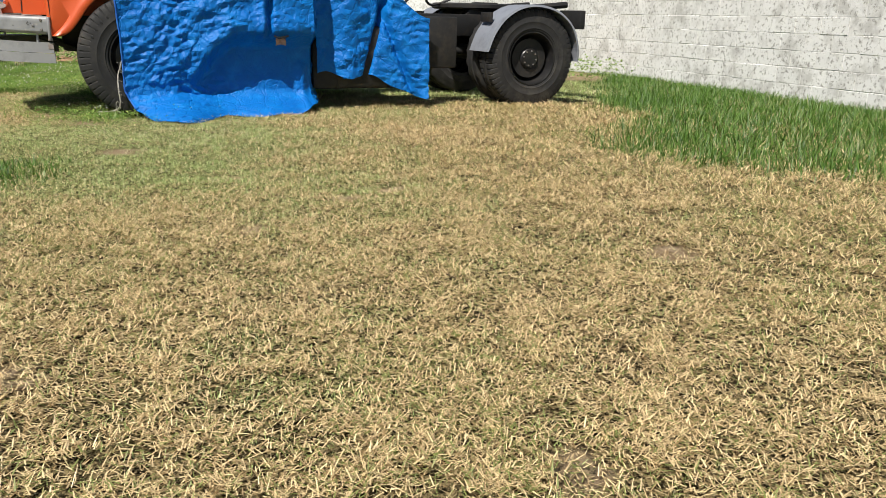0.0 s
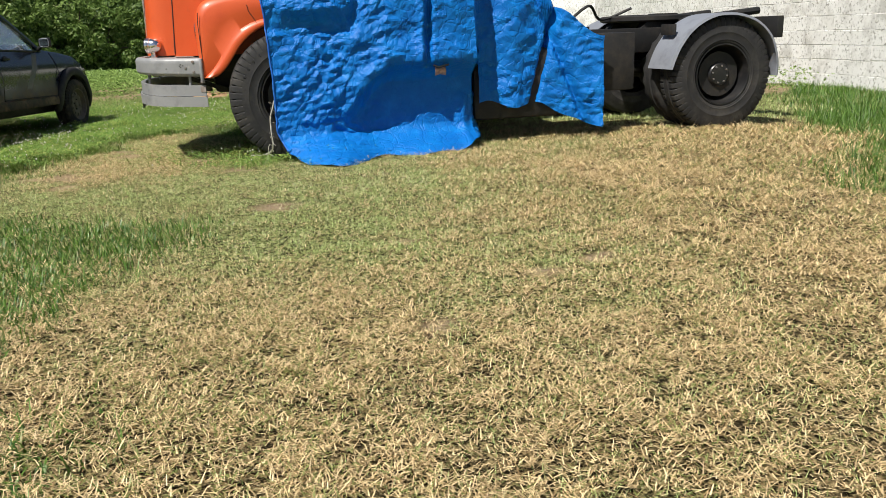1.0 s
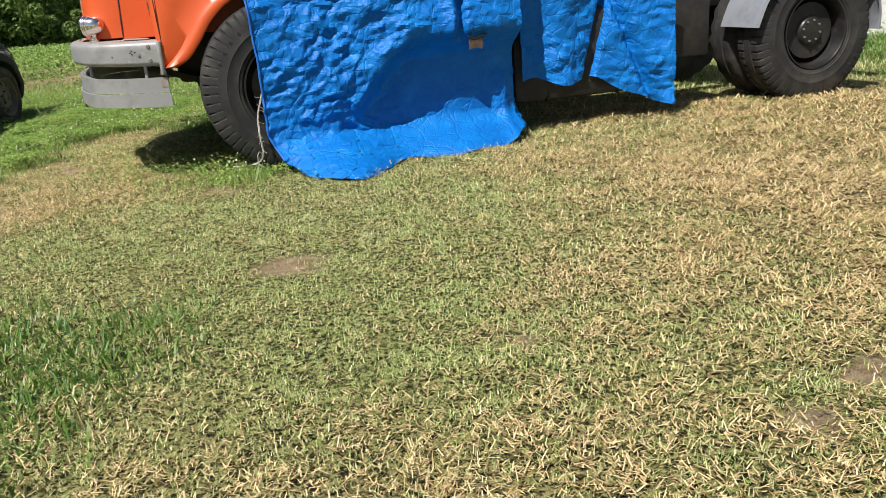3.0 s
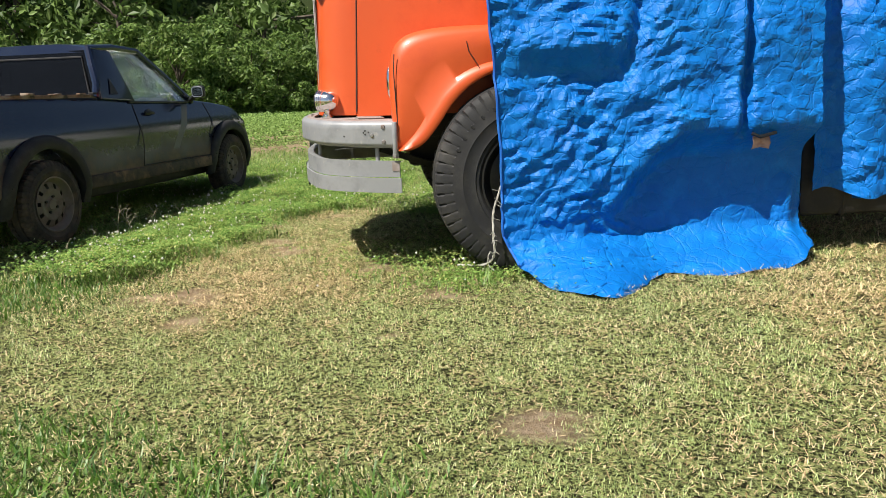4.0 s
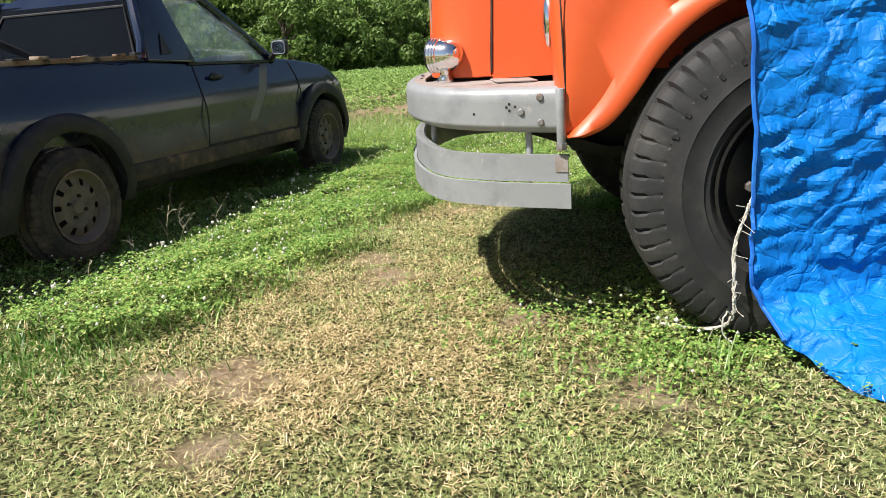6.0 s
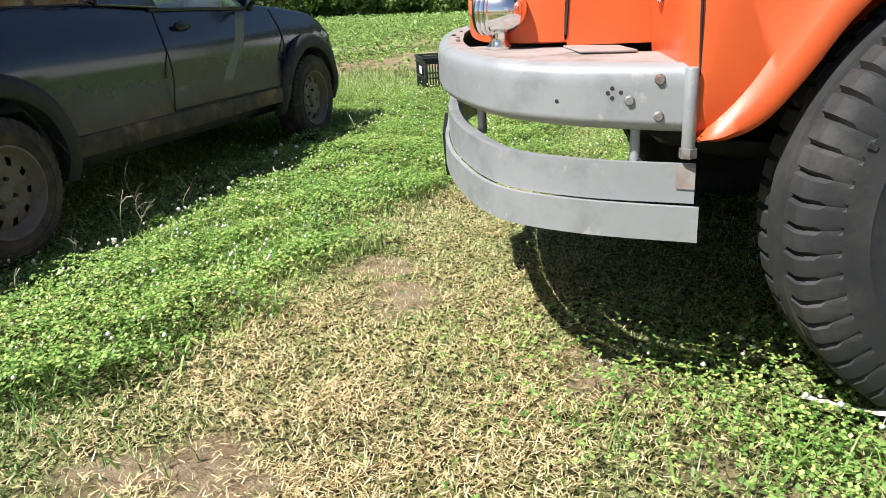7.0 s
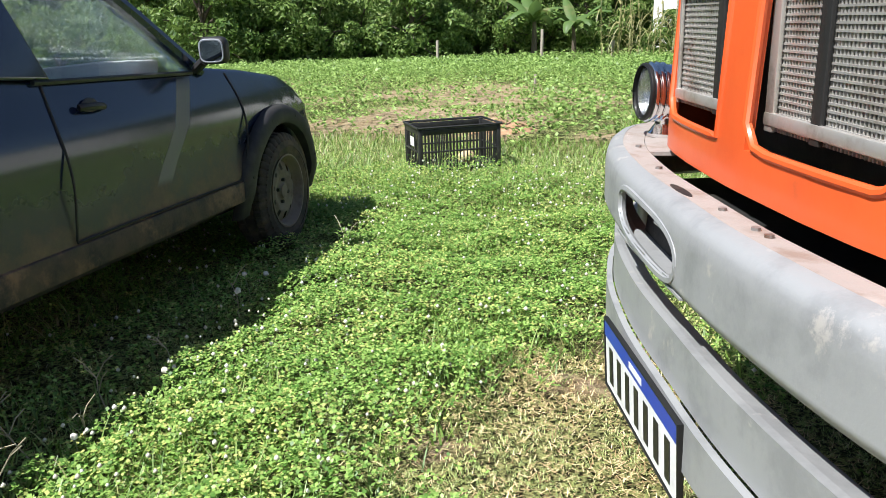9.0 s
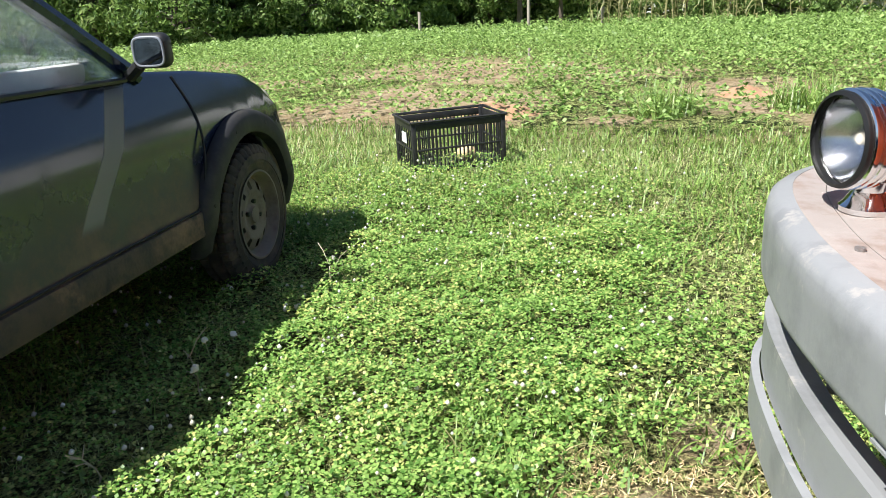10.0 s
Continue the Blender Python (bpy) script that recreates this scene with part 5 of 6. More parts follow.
def build_tarp():
    tarp = thing("tarpaulin", TRUCK, "crumpled blue plastic sheet hanging over the truck cab to the grass", "tarpaulin")
    us = [-0.03 - 1.65 * k / 210 for k in range(211)]
    vs = [k / 190 for k in range(191)]

    def place(x, v):
        edge = 0.035 * sm(0.25 + x, 0.0, 0.29)
        hem = 0.012 + 0.09 * sm(x, -0.22, 0.04) + 0.012 * math.sin(13 * x) + 0.08 * sm(-x, 1.45, 1.68)
        z = hem + (2.2 - hem) * v ** 1.5
        lean = x + 0.05 * sm(z, 0.6, 1.6) * sm(x, -0.5, 0.04) - 0.10 * (1 - sm(z, 0, 0.28)) * sm(x, -0.35, 0.04)
        p = Vector((lean, tarp_side(x, z), z))
        q = Vector((x, z - 0.9 * (p.y - 1.14), 0.3))
        stiff = 0.45 + 0.55 * sm(x, -1.0, -0.6) if z < 0.62 else 1.0
        d = crumple(q, stiff * (0.55 + 0.75 * bell(x, -0.45, 0.55)))
        p.y += d - 0.02 * sm(-x, 1.5, 1.68)
        p.x += 0.3 * crumple(q + Vector((3, 1, 2)), stiff)
        return p

    part("side_sheet", sheet(place, us, vs, thick=0.0025), TARP, tarp, angle=11)
    top = lambda u, v: Vector((-0.33 - 1.36 * u, (0.975 - 1.95 * v), 2.21 + 0.08 * math.sin(math.pi * v) + crumple(Vector((u * 1.4, v * 2, 5)), 1.2)))
    part("top_sheet", sheet(top, [k / 50 for k in range(51)], [k / 60 for k in range(61)], thick=0.0025), TARP, tarp, angle=13)
    # unseen far side, stretched past the cab and to the ground to block light
    far = lambda u, v: Vector((-0.05 - 2.85 * u, -1.04 - 0.10 * (1 - sm(v, 0, 0.2)) + crumple(Vector((u * 1.7, v * 2, 9)), 1.2), 0.03 + (2.18 - 0.9 * sm(u, 0.58, 0.7)) * v))
    part("far_side_shade_sheet", sheet(far, [k / 50 for k in range(51)], [k / 60 for k in range(61)], thick=0.0025), TARP, tarp, angle=13)
    part("front_hem", tube([place(-0.03, k / 60) + Vector((0.002, 0.004, 0)) for k in range(2, 60)], 0.0065, 6), HEM, tarp)
    # the rear edge turns in behind the cab
    turn = lambda u, v: Vector((-1.672 - 0.10 * math.sin(math.pi * u * 0.5) - 0.04 * u, place(-1.68, v).y - 0.42 * u, place(-1.68, v).z)) + Vector((0.9 * crumple(Vector((u, v * 2.2, 3)), 1.0), 0, 0))
    part("folded_end", sheet(turn, [k / 24 for k in range(25)], [k / 90 for k in range(91)], thick=0.0025), TARP, tarp, angle=13)
    # second length behind the cab
    def hang(u, v):
        x = -1.75 - 1.11 * u
        hem = 0.36 - 0.04 * sm(u, 0.0, 0.35) - 0.20 * sm(u, 0.5, 0.93) + 0.02 * math.sin(17 * u)
        head = 2.1 - 0.95 * sm(u, 0.45, 0.62) - 0.27 * sm(u, 0.6, 1.0)
        z = hem + (head - hem) * v
        y = 1.0 - 0.30 * sm(z, 1.15, 1.9) + 0.05 * math.sin(7 * u + 1.0) - 0.10 * bell(u - 0.25 * (z - 0.6), 0.52, 0.03) - 0.12 * bell(u, 0.10, 0.12) - 0.06 * bell(u + 0.35 * (z - 0.6), 0.72, 0.03) + 0.03 * sm(u, 0.9, 1.0)
        return Vector((x, y + crumple(Vector((x, z, 2.0)), 0.9), z))
    part("rear_sheet", sheet(hang, [k / 80 for k in range(81)], [k / 90 for k in range(91)], thick=0.0025), TARP, tarp, angle=13)
    inner = lambda u, v: Vector((-1.70 - 0.34 * u, 0.62 + 0.36 * u ** 2 + 0.05 * math.sin(6 * u) + crumple(Vector((u, v * 2, 12)), 0.8), 0.30 + 1.9 * v))
    part("inner_fold", sheet(inner, [k / 24 for k in range(25)], [k / 70 for k in range(71)], thick=0.0025), TARP, tarp, angle=13)
    # torn place with red cloth showing
    rr = random.Random(8)
    tear = part("torn_flap", sheet(lambda u, v: Vector((-1.33 - 0.09 * u, tarp_side(-1.36, 0.66) + 0.035 + 0.02 * math.sin(3 * v) + 0.01 * rr.random(), 0.625 + 0.065 * v - 0.02 * abs(u - 0.5))), [k / 6 for k in range(7)], [k / 6 for k in range(7)], thick=0.003), REDBITS, tarp, "scrap of faded red cloth in a tear")
    part("tear_edge", tube([(-1.31, tarp_side(-1.3, 0.7) + 0.03, 0.70), (-1.35, tarp_side(-1.36, 0.69) + 0.045, 0.682), (-1.44, tarp_side(-1.42, 0.69) + 0.03, 0.70)], 0.009, 6), PLATEBLACK, tear)
    return tarp


build_tarp()


def build_rope():
    start = Vector((-0.035, 1.125, 0.50))
    main = spline([start, (-0.01, 1.135, 0.44), (0.015, 1.13, 0.34), (0.018, 1.14, 0.23), (0.012, 1.13, 0.15), (0.03, 1.10, 0.09), (0.09, 1.03, 0.055), (0.19, 0.94, 0.040)], 46)
    rope = thing("rope", TRUCK, "frayed white cord hanging from the blue sheet down to the grass", "rope")
    rr = random.Random(5)
    jit = lambda p, a: p + Vector((rr.uniform(-a, a), rr.uniform(-a, a), rr.uniform(-a, a)))
    for k in range(4):
        part("strand", tube([jit(p, 0.0045) for p in main], 0.0028, 5), ROPE, rope)
    for k in range(14):
        p = main[rr.randrange(4, 40)]
        part("loose_fibre", tube([p, jit(p, 0.02), jit(p, 0.04)], 0.0011, 4), ROPE, rope)
    loop = spline([main[28], (0.04, 1.15, 0.15), (0.05, 1.15, 0.09), (0.02, 1.15, 0.05)], 16)
    part("loose_loop", tube([jit(p, 0.003) for p in loop], 0.0025, 5), ROPE, rope)


build_rope()


# ---- pickup ----
PICKUP = pose(-5.952, 6.884, 0.0, 0, 1.06, 100.0)
pickup = thing("pickup", PICKUP, "dark blue-black pickup with muddy lower panels, parked on the grass", "pickup")
PW = 1.60


def arch(cx, cz, r, a0, a1, n=14):
    return [(cx + r * math.cos(math.radians(a0 + (a1 - a0) * k / (n - 1))), cz + r * math.sin(math.radians(a0 + (a1 - a0) * k / (n - 1)))) for k in range(n)]


def shape_body(bm):
    """Rounds the slab sides and the nose in plan."""
    bmesh.ops.triangulate(bm, faces=[f for f in bm.faces if len(f.verts) > 4])
    for axis, cuts in (((0, 0, 1), (0.36, 0.42, 0.5, 0.56, 0.62, 0.68, 0.75, 0.82, 0.88, 0.94)), ((1, 0, 0), (2.6, 2.75, 2.9, 3.0, 3.08, 3.18, 3.26)), ((0, 1, 0), (0.15, 0.3, 0.5, 0.8, 1.1, 1.3, 1.45))):
        for c in cuts:
            bmesh.ops.bisect_plane(bm, geom=bm.verts[:] + bm.edges[:] + bm.faces[:], plane_co=Vector(axis) * c, plane_no=axis)
    for v in bm.verts:
        x, y, z = v.co
        f = (y - PW / 2) / (PW / 2)
        tuck = 0.085 * sm(z, 0.62, 1.02) ** 1.5 + 0.05 * sm(0.42 - z, 0.0, 0.18) - 0.012 * bell(z, 0.62, 0.12)
        v.co.y -= math.copysign(tuck, f) * abs(f) ** 6
        v.co.x -= 0.24 * abs(f) ** 3 * sm(x, 2.70, 3.33)
        v.co.x += 0.05 * abs(f) ** 3 * sm(-x, 0.65, 0.95)
    return bm


def side_y(z):
    return 0.085 * sm(z, 0.62, 1.02) ** 1.5 + 0.05 * sm(0.42 - z, 0.0, 0.18) - 0.012 * bell(z, 0.62, 0.12)


def squircle(a, b, x):
    """A thin rounded plate facing backwards."""
    bm = bmesh.new()
    pts = [(math.copysign(abs(math.cos(t)) ** 0.5, math.cos(t)) * a, math.copysign(abs(math.sin(t)) ** 0.5, math.sin(t)) * b) for t in (k * math.tau / 32 for k in range(32))]
    bm.faces.new([bm.verts.new((x, y, z)) for y, z in pts])
    bmesh.ops.solidify(bm, geom=bm.faces[:], thickness=0.002)
    return bm


def build_pickup():
    nose = [(0.80, 0.985), (1.1, 0.965), (2.02, 0.945), (2.13, 0.955), (2.45, 0.93), (2.84, 0.880), (3.08, 0.82), (3.24, 0.73), (3.33, 0.60), (3.35, 0.44), (3.30, 0.32), (3.12, 0.285)]
    under = arch(2.645, 0.325, 0.352, -6, 174) + [(2.25, 0.372), (1.2, 0.372), (0.40, 0.372)] + arch(-0.005, 0.318, 0.366, 8, 168) + [(-0.45, 0.385), (-0.90, 0.43), (-0.955, 0.60)]
    side = [(-0.97, 0.95), (-0.94, 1.0)] + nose + under
    middle = [(-0.97, 0.60), (0.80, 0.60)] + nose + under
    for s, lo, hi in ((0, 0.0, 0.075), (1, PW - 0.075, PW)):
        part("body_side", shape_body(prism(side, lo, hi, 0.022, seg=3)), CARPAINT, pickup, "", angle=35)
    part("body_middle", shape_body(prism(middle, 0.079, PW - 0.079, 0.012)), CARPAINT, pickup, angle=35)
    part("underbody", bm_box((-0.5, 0.16, 0.26), (2.95, PW - 0.16, 0.42), 0.03), BLACKM, pickup)
    part("tailgate", bm_box((-0.965, 0.09, 0.605), (-0.925, PW - 0.09, 0.98), 0.015), CARPAINT, pickup)
    part("rear_bumper", shape_body(bm_box((-1.03, 0.02, 0.38), (-0.92, PW - 0.02, 0.52), 0.03)), FLAREPL, pickup)
    part("front_bumper", shape_body(bm_box((3.20, 0.04, 0.28), (3.39, PW - 0.04, 0.48), 0.035)), FLAREPL, pickup)
    for y in (0.0, PW):
        s = 1 if y else -1
        for cx, cz, r in ((2.645, 0.325, 0.372), (-0.005, 0.318, 0.386)):
            pts = [(x, y + s * 0.004 - s * side_y(z), z) for x, z in arch(cx, cz, r, -8, 188, 26)]
            flare = bmesh.new()
            rows = []
            for x, yy, z in pts:
                d = Vector((x - cx, 0, z - cz)).normalized()
                rows.append([flare.verts.new(Vector((x, yy, z)) + d * a + Vector((0, s * b, 0))) for a, b in ((-0.032, -0.04), (-0.032, 0.024), (-0.015, 0.034), (0.03, 0.030), (0.050, 0.018), (0.058, 0.002), (0.058, -0.02))])
            for q, w in zip(rows, rows[1:]):
                for k in range(6):
                    flare.faces.new((q[k], q[k + 1], w[k + 1], w[k]))
            fl = part("arch_flare", flare, FLAREPL, pickup, "dull grey plastic wheel-arch flare")
            for a in (20, 70, 110, 160):
                x, z = arch(cx, cz, r + 0.012, a, a, 2)[0]
                part("rivet", bm_cyl(0.008, 0.006, pose(x, y + s * 0.036 - s * side_y(z), z, 90), 8), BLACKM, fl)
        part("sill", bm_box((0.37, y - 0.012 if s < 0 else y - 0.02, 0.352), (2.27, y + 0.02 if s < 0 else y + 0.012, 0.448), 0.012), SILLMUD, pickup)
        rail = part("bed_rail", shape_body(bm_box((-0.96, 0.0, 0.997), (0.76, 0.085, 1.020), 0.006) if s < 0 else bm_box((-0.96, PW - 0.085, 0.997), (0.76, PW, 1.020), 0.006)), RUSTWOOD, pickup, "rusty scraped bed rail with flaking paint")
        rr = random.Random(11)
        for k in range(13):
            x = -0.92 + k * 0.128
            part("rust_flake", bm_box((x, 0, 1.019), (x + rr.uniform(0.04, 0.12), rr.uniform(0.03, 0.06), 1.019 + rr.uniform(0.004, 0.016)), 0.003, m=pose(0, (0.09 if s < 0 else PW - 0.13), 0, rr.uniform(-3, 3), 0, rr.uniform(-4, 4))), RUSTWOOD if k % 2 else BLACKM, rail)
        # shut lines of the door
        yy = lambda z: y + s * 0.0015 - s * side_y(z)
        door = [(1.155, 0.955), (1.145, 0.86), (1.137, 0.774), (1.13, 0.62), (1.124, 0.50), (1.124, 0.458), (1.17, 0.457), (1.6, 0.457), (2.15, 0.453), (2.225, 0.455), (2.262, 0.50), (2.291, 0.576), (2.326, 0.753), (2.318, 0.84), (2.29, 0.925)]
        line = spline([(x, 0, z) for x, z in door], 90)
        part("door_gap", tube([(p.x, yy(p.z), p.z) for p in line], 0.0045, 5), BLACKM, pickup)
        cup = bmesh.new()
        bmesh.ops.create_uvsphere(cup, u_segments=18, v_segments=10, radius=1, matrix=Matrix.Diagonal((0.048, 0.006, 0.034, 1)))
        hd = part("handle_cup", cup, BLACKPL, pickup, m=pose(1.335, yy(0.868), 0.862))
        part("door_handle", tube([(-0.07, s * 0.012, 0.006), (-0.05, s * 0.022, 0.008), (0.03, s * 0.024, 0.004), (0.055, s * 0.01, 0.0)], 0.0125, 8), BLACKPL, hd, "dark door handle")
        part("belt_strip", tube([(1.12, yy(0.952) + s * 0.004, 0.956), (1.6, yy(0.945) + s * 0.004, 0.948), (2.02, yy(0.938) + s * 0.004, 0.940)], 0.009, 6), BLACKPL, pickup)
        # mirror
        mir = part("door_mirror", bm_box((-0.032, -0.064, -0.058), (0.036, 0.064, 0.058), 0.031, seg=5), BLACKPL, pickup, "black door mirror", m=pose(2.0, y + s * 0.060, 1.028, 0, -3, -5 * s) @ Matrix.Scale(0.92, 4))
        part("mirror_glass", squircle(0.050, 0.044, -0.0365), MIRROR, mir)
        ring = [(-0.0345, math.copysign(abs(math.cos(t)) ** 0.5, math.cos(t)) * 0.0525, math.copysign(abs(math.sin(t)) ** 0.5, math.sin(t)) * 0.0465) for t in (k * math.tau / 32 for k in range(33))]
        part("mirror_rim", tube(ring, 0.0045, 6), GREYPAINT, mir)
        part("mirror_arm", tube([(0.0, -s * 0.055, -0.045), (0.02, -s * 0.11, -0.085)], 0.022, 8), BLACKPL, mir)
        head = bmesh.new()
        bmesh.ops.create_uvsphere(head, u_segments=20, v_segments=12, radius=1, matrix=Matrix.Diagonal((0.10, 0.12, 0.055, 1)))
        part("head_light", head, PALELENS, pickup, m=pose(3.10, y - s * 0.20, 0.755, 0, 18, 0))
        tail = bm_box((-0.972, y - 0.10 if s > 0 else y + 0.012, 0.62), (-0.92, y - 0.012 if s > 0 else y + 0.10, 0.86), 0.01)
        part("tail_light", shape_body(tail), REDLENS, pickup, "red tail light")
    build_cab()
    for x, z in ((-0.005, 0.305), (2.655, 0.322)):
        for s in (-1, 1):
            car_wheel(pose(x, 0.056 if s < 0 else PW - 0.056, z, 0, 37 * x, 180 if s < 0 else 0))
    part("bed_bar", tube([(-0.92, 1.46, 1.02), (-0.80, 1.46, 1.23), (0.35, 1.46, 1.25), (0.70, 1.46, 1.25)], 0.025, 8), BLACKPL, pickup, "black bar over the bed side")


def build_cab():
    y0, y1 = 0.085, PW - 0.17
    r0, r1 = 0.19, PW - 0.40
    roof = lambda u, v: Vector((0.86 + 0.62 * u - 0.05 * abs(2 * v - 1) ** 3 * (1.3 * u - 0.3), r0 + (r1 - r0) * v, 1.362 + 0.045 * (1 - (2 * v - 1) ** 4) + 0.012 * math.sin(math.pi * u) - 0.012 * (abs(2 * u - 1) ** 6)))
    part("roof", sheet(roof, [k / 16 for k in range(17)], [k / 24 for k in range(25)], thick=0.025), CARPAINT, pickup, angle=60)
    for s, yb, yr in ((-1, y0, r0), (1, y1, r1)):
        part("windscreen_pillar", tube([(2.09, yb + 0.015 * s, 0.94), (1.78, (yb + yr) / 2, 1.165), (1.47, yr, 1.362)], 0.028, 8), CARPAINT, pickup)
        part("roof_rail", tube([(0.84, yr, 1.362), (1.15, yr - 0.004 * s, 1.38), (1.47, yr, 1.365)], 0.026, 8), CARPAINT, pickup)
        fair = part("rear_pillar", prism([(0.76, 0.985), (1.19, 0.96), (1.07, 1.35), (0.86, 1.362), (0.80, 1.2)], 0, 0.05, 0.012), CARPAINT, pickup, angle=45)
        me = fair.data
        for v in me.vertices:
            t = (v.co.z - 0.97) / 0.392
            v.co.y = yb + (yr - yb) * t + (v.co.y - 0.025)
        part("pillar_trim", tube([(0.72, yb + 0.004 * s, 1.0), (0.745, yb, 1.10), (0.79, (yb + yr) / 2, 1.23), (0.84, yr, 1.37)], 0.026, 8), CARPAINT, pickup)
        vent = part("pillar_vent", prism([(0.88, 1.02), (0.98, 1.02), (0.93, 1.14)], 0, 0.004), BLACKPL, pickup)
        for v in vent.data.vertices:
            t = (v.co.z - 0.97) / 0.392
            v.co.y = yb + (yr - yb) * t + s * 0.030 + v.co.y * s
        glass = bmesh.new()
        gy = lambda z: yb + (yr - yb) * (z - 0.95) / 0.385 + 0.004 * s
        glass.faces.new([glass.verts.new((x, gy(z), z)) for x, z in ((1.19, 0.955), (2.06, 0.945), (1.47, 1.35), (1.08, 1.35))])
        bmesh.ops.solidify(glass, geom=glass.faces[:], thickness=0.004)
        g = part("side_window", glass, GLASS, pickup, "clear side window reflecting the trees")
        g.visible_shadow = False
    bw = bmesh.new()
    bw.faces.new([bw.verts.new(p) for p in ((0.775, y0 + 0.02, 0.99), (0.775, y1 - 0.02, 0.99), (0.845, r1, 1.35), (0.845, r0, 1.35))])
    bmesh.ops.solidify(bw, geom=bw.faces[:], thickness=0.006)
    part("back_window", bw, DARKGLASS, pickup, "dark back window of the cab")
    part("back_window_seal", tube([(0.770, y0 + 0.08, 1.015), (0.770, y1 - 0.08, 1.015), (0.832, r1 - 0.05, 1.30), (0.832, r0 + 0.05, 1.30), (0.770, y0 + 0.08, 1.015)], 0.008, 6), FLAREPL, pickup)
    header = lambda u, v: Vector((0.842 + 0.012 * v, r0 + (r1 - r0) * u, 1.335 + (0.022 + 0.047 * (1 - (2 * u - 1) ** 4)) * v))
    part("back_header", sheet(header, [k / 20 for k in range(21)], [0, 0.5, 1], thick=0.02), CARPAINT, pickup, angle=50)
    ws = sheet(lambda u, v: Vector((2.09 - 0.62 * v + 0.10 * math.sin(math.pi * u) * (1 - 0.5 * v), (y0 + (r0 - y0) * v) * (1 - u) + (y1 + (r1 - y1) * v) * u, 0.945 + 0.417 * v)), [k / 10 for k in range(11)], [k / 6 for k in range(7)], thick=0.004)
    g = part("windscreen", ws, GLASS, pickup)
    g.visible_shadow = False
    part("dashboard", bm_box((1.56, 0.13, 0.945), (1.97, PW - 0.22, 1.012), 0.02), CABIN, pickup, "dusty pale dashboard")
    part("cabin_floor", bm_box((0.86, 0.13, 0.93), (1.55, PW - 0.13, 0.962), 0.005), BLACKPL, pickup)
    for y in (0.42, PW - 0.42):
        st = part("seat_back", bm_box((1.0, y - 0.2, 0.955), (1.11, y + 0.2, 1.10), 0.035, seg=3), BLACKPL, pickup)
        part("headrest", bm_box((1.01, y - 0.11, 1.11), (1.09, y + 0.11, 1.22), 0.03, seg=3), BLACKPL, st)
    part("steering_wheel", lathe([(0.16, -0.012), (0.175, 0.0), (0.16, 0.012), (0.148, 0.0), (0.16, -0.012)], 28, m=pose(1.62, PW - 0.42, 1.0, 0, 0, 90) @ pose(0, 0, 0, 25)), BLACKPL, pickup)
    for y in (0.45, 1.0):
        part("wiper", tube([(2.16, y, 0.955), (2.05, y + 0.22, 0.985), (1.97, y + 0.42, 1.01)], 0.007, 5), BLACKPL, pickup)
    part("aerial", tube([(0.95, PW / 2, 1.39), (0.75, PW / 2, 1.62)], 0.003, 5), BLACKPL, pickup)


def car_wheel(m):
    w = part("car_wheel", tyre(0.185, 0.292, 0.178, 44, 0.008, 176), DUSTRUBBER, pickup, "muddy tyre on a dusty steel rim", m=m, angle=28)
    rim = [(0.182, 0.080), (0.186, 0.087), (0.178, 0.088), (0.170, 0.078), (0.165, 0.052), (0.150, 0.040), (0.142, 0.046), (0.108, 0.060), (0.095, 0.062), (0.072, 0.050), (0.052, 0.046), (0.040, 0.052), (0.034, 0.064), (0.0, 0.065)]
    r = part("steel_rim", lathe(rim, 60, holes=(6, 6, 2)), RIMSTEEL, w, angle=45)
    for k in range(4):
        a = k * math.tau / 4 + 0.4
        part("wheel_bolt", bm_cyl(0.009, 0.016, pose(0.055 * math.cos(a), 0.054, 0.055 * math.sin(a), 90), 6), BLACKM, r)
    part("brake_drum", bm_cyl(0.15, 0.05, pose(0, 0.0, 0, 90), 24), BLACKM, w)


build_pickup()


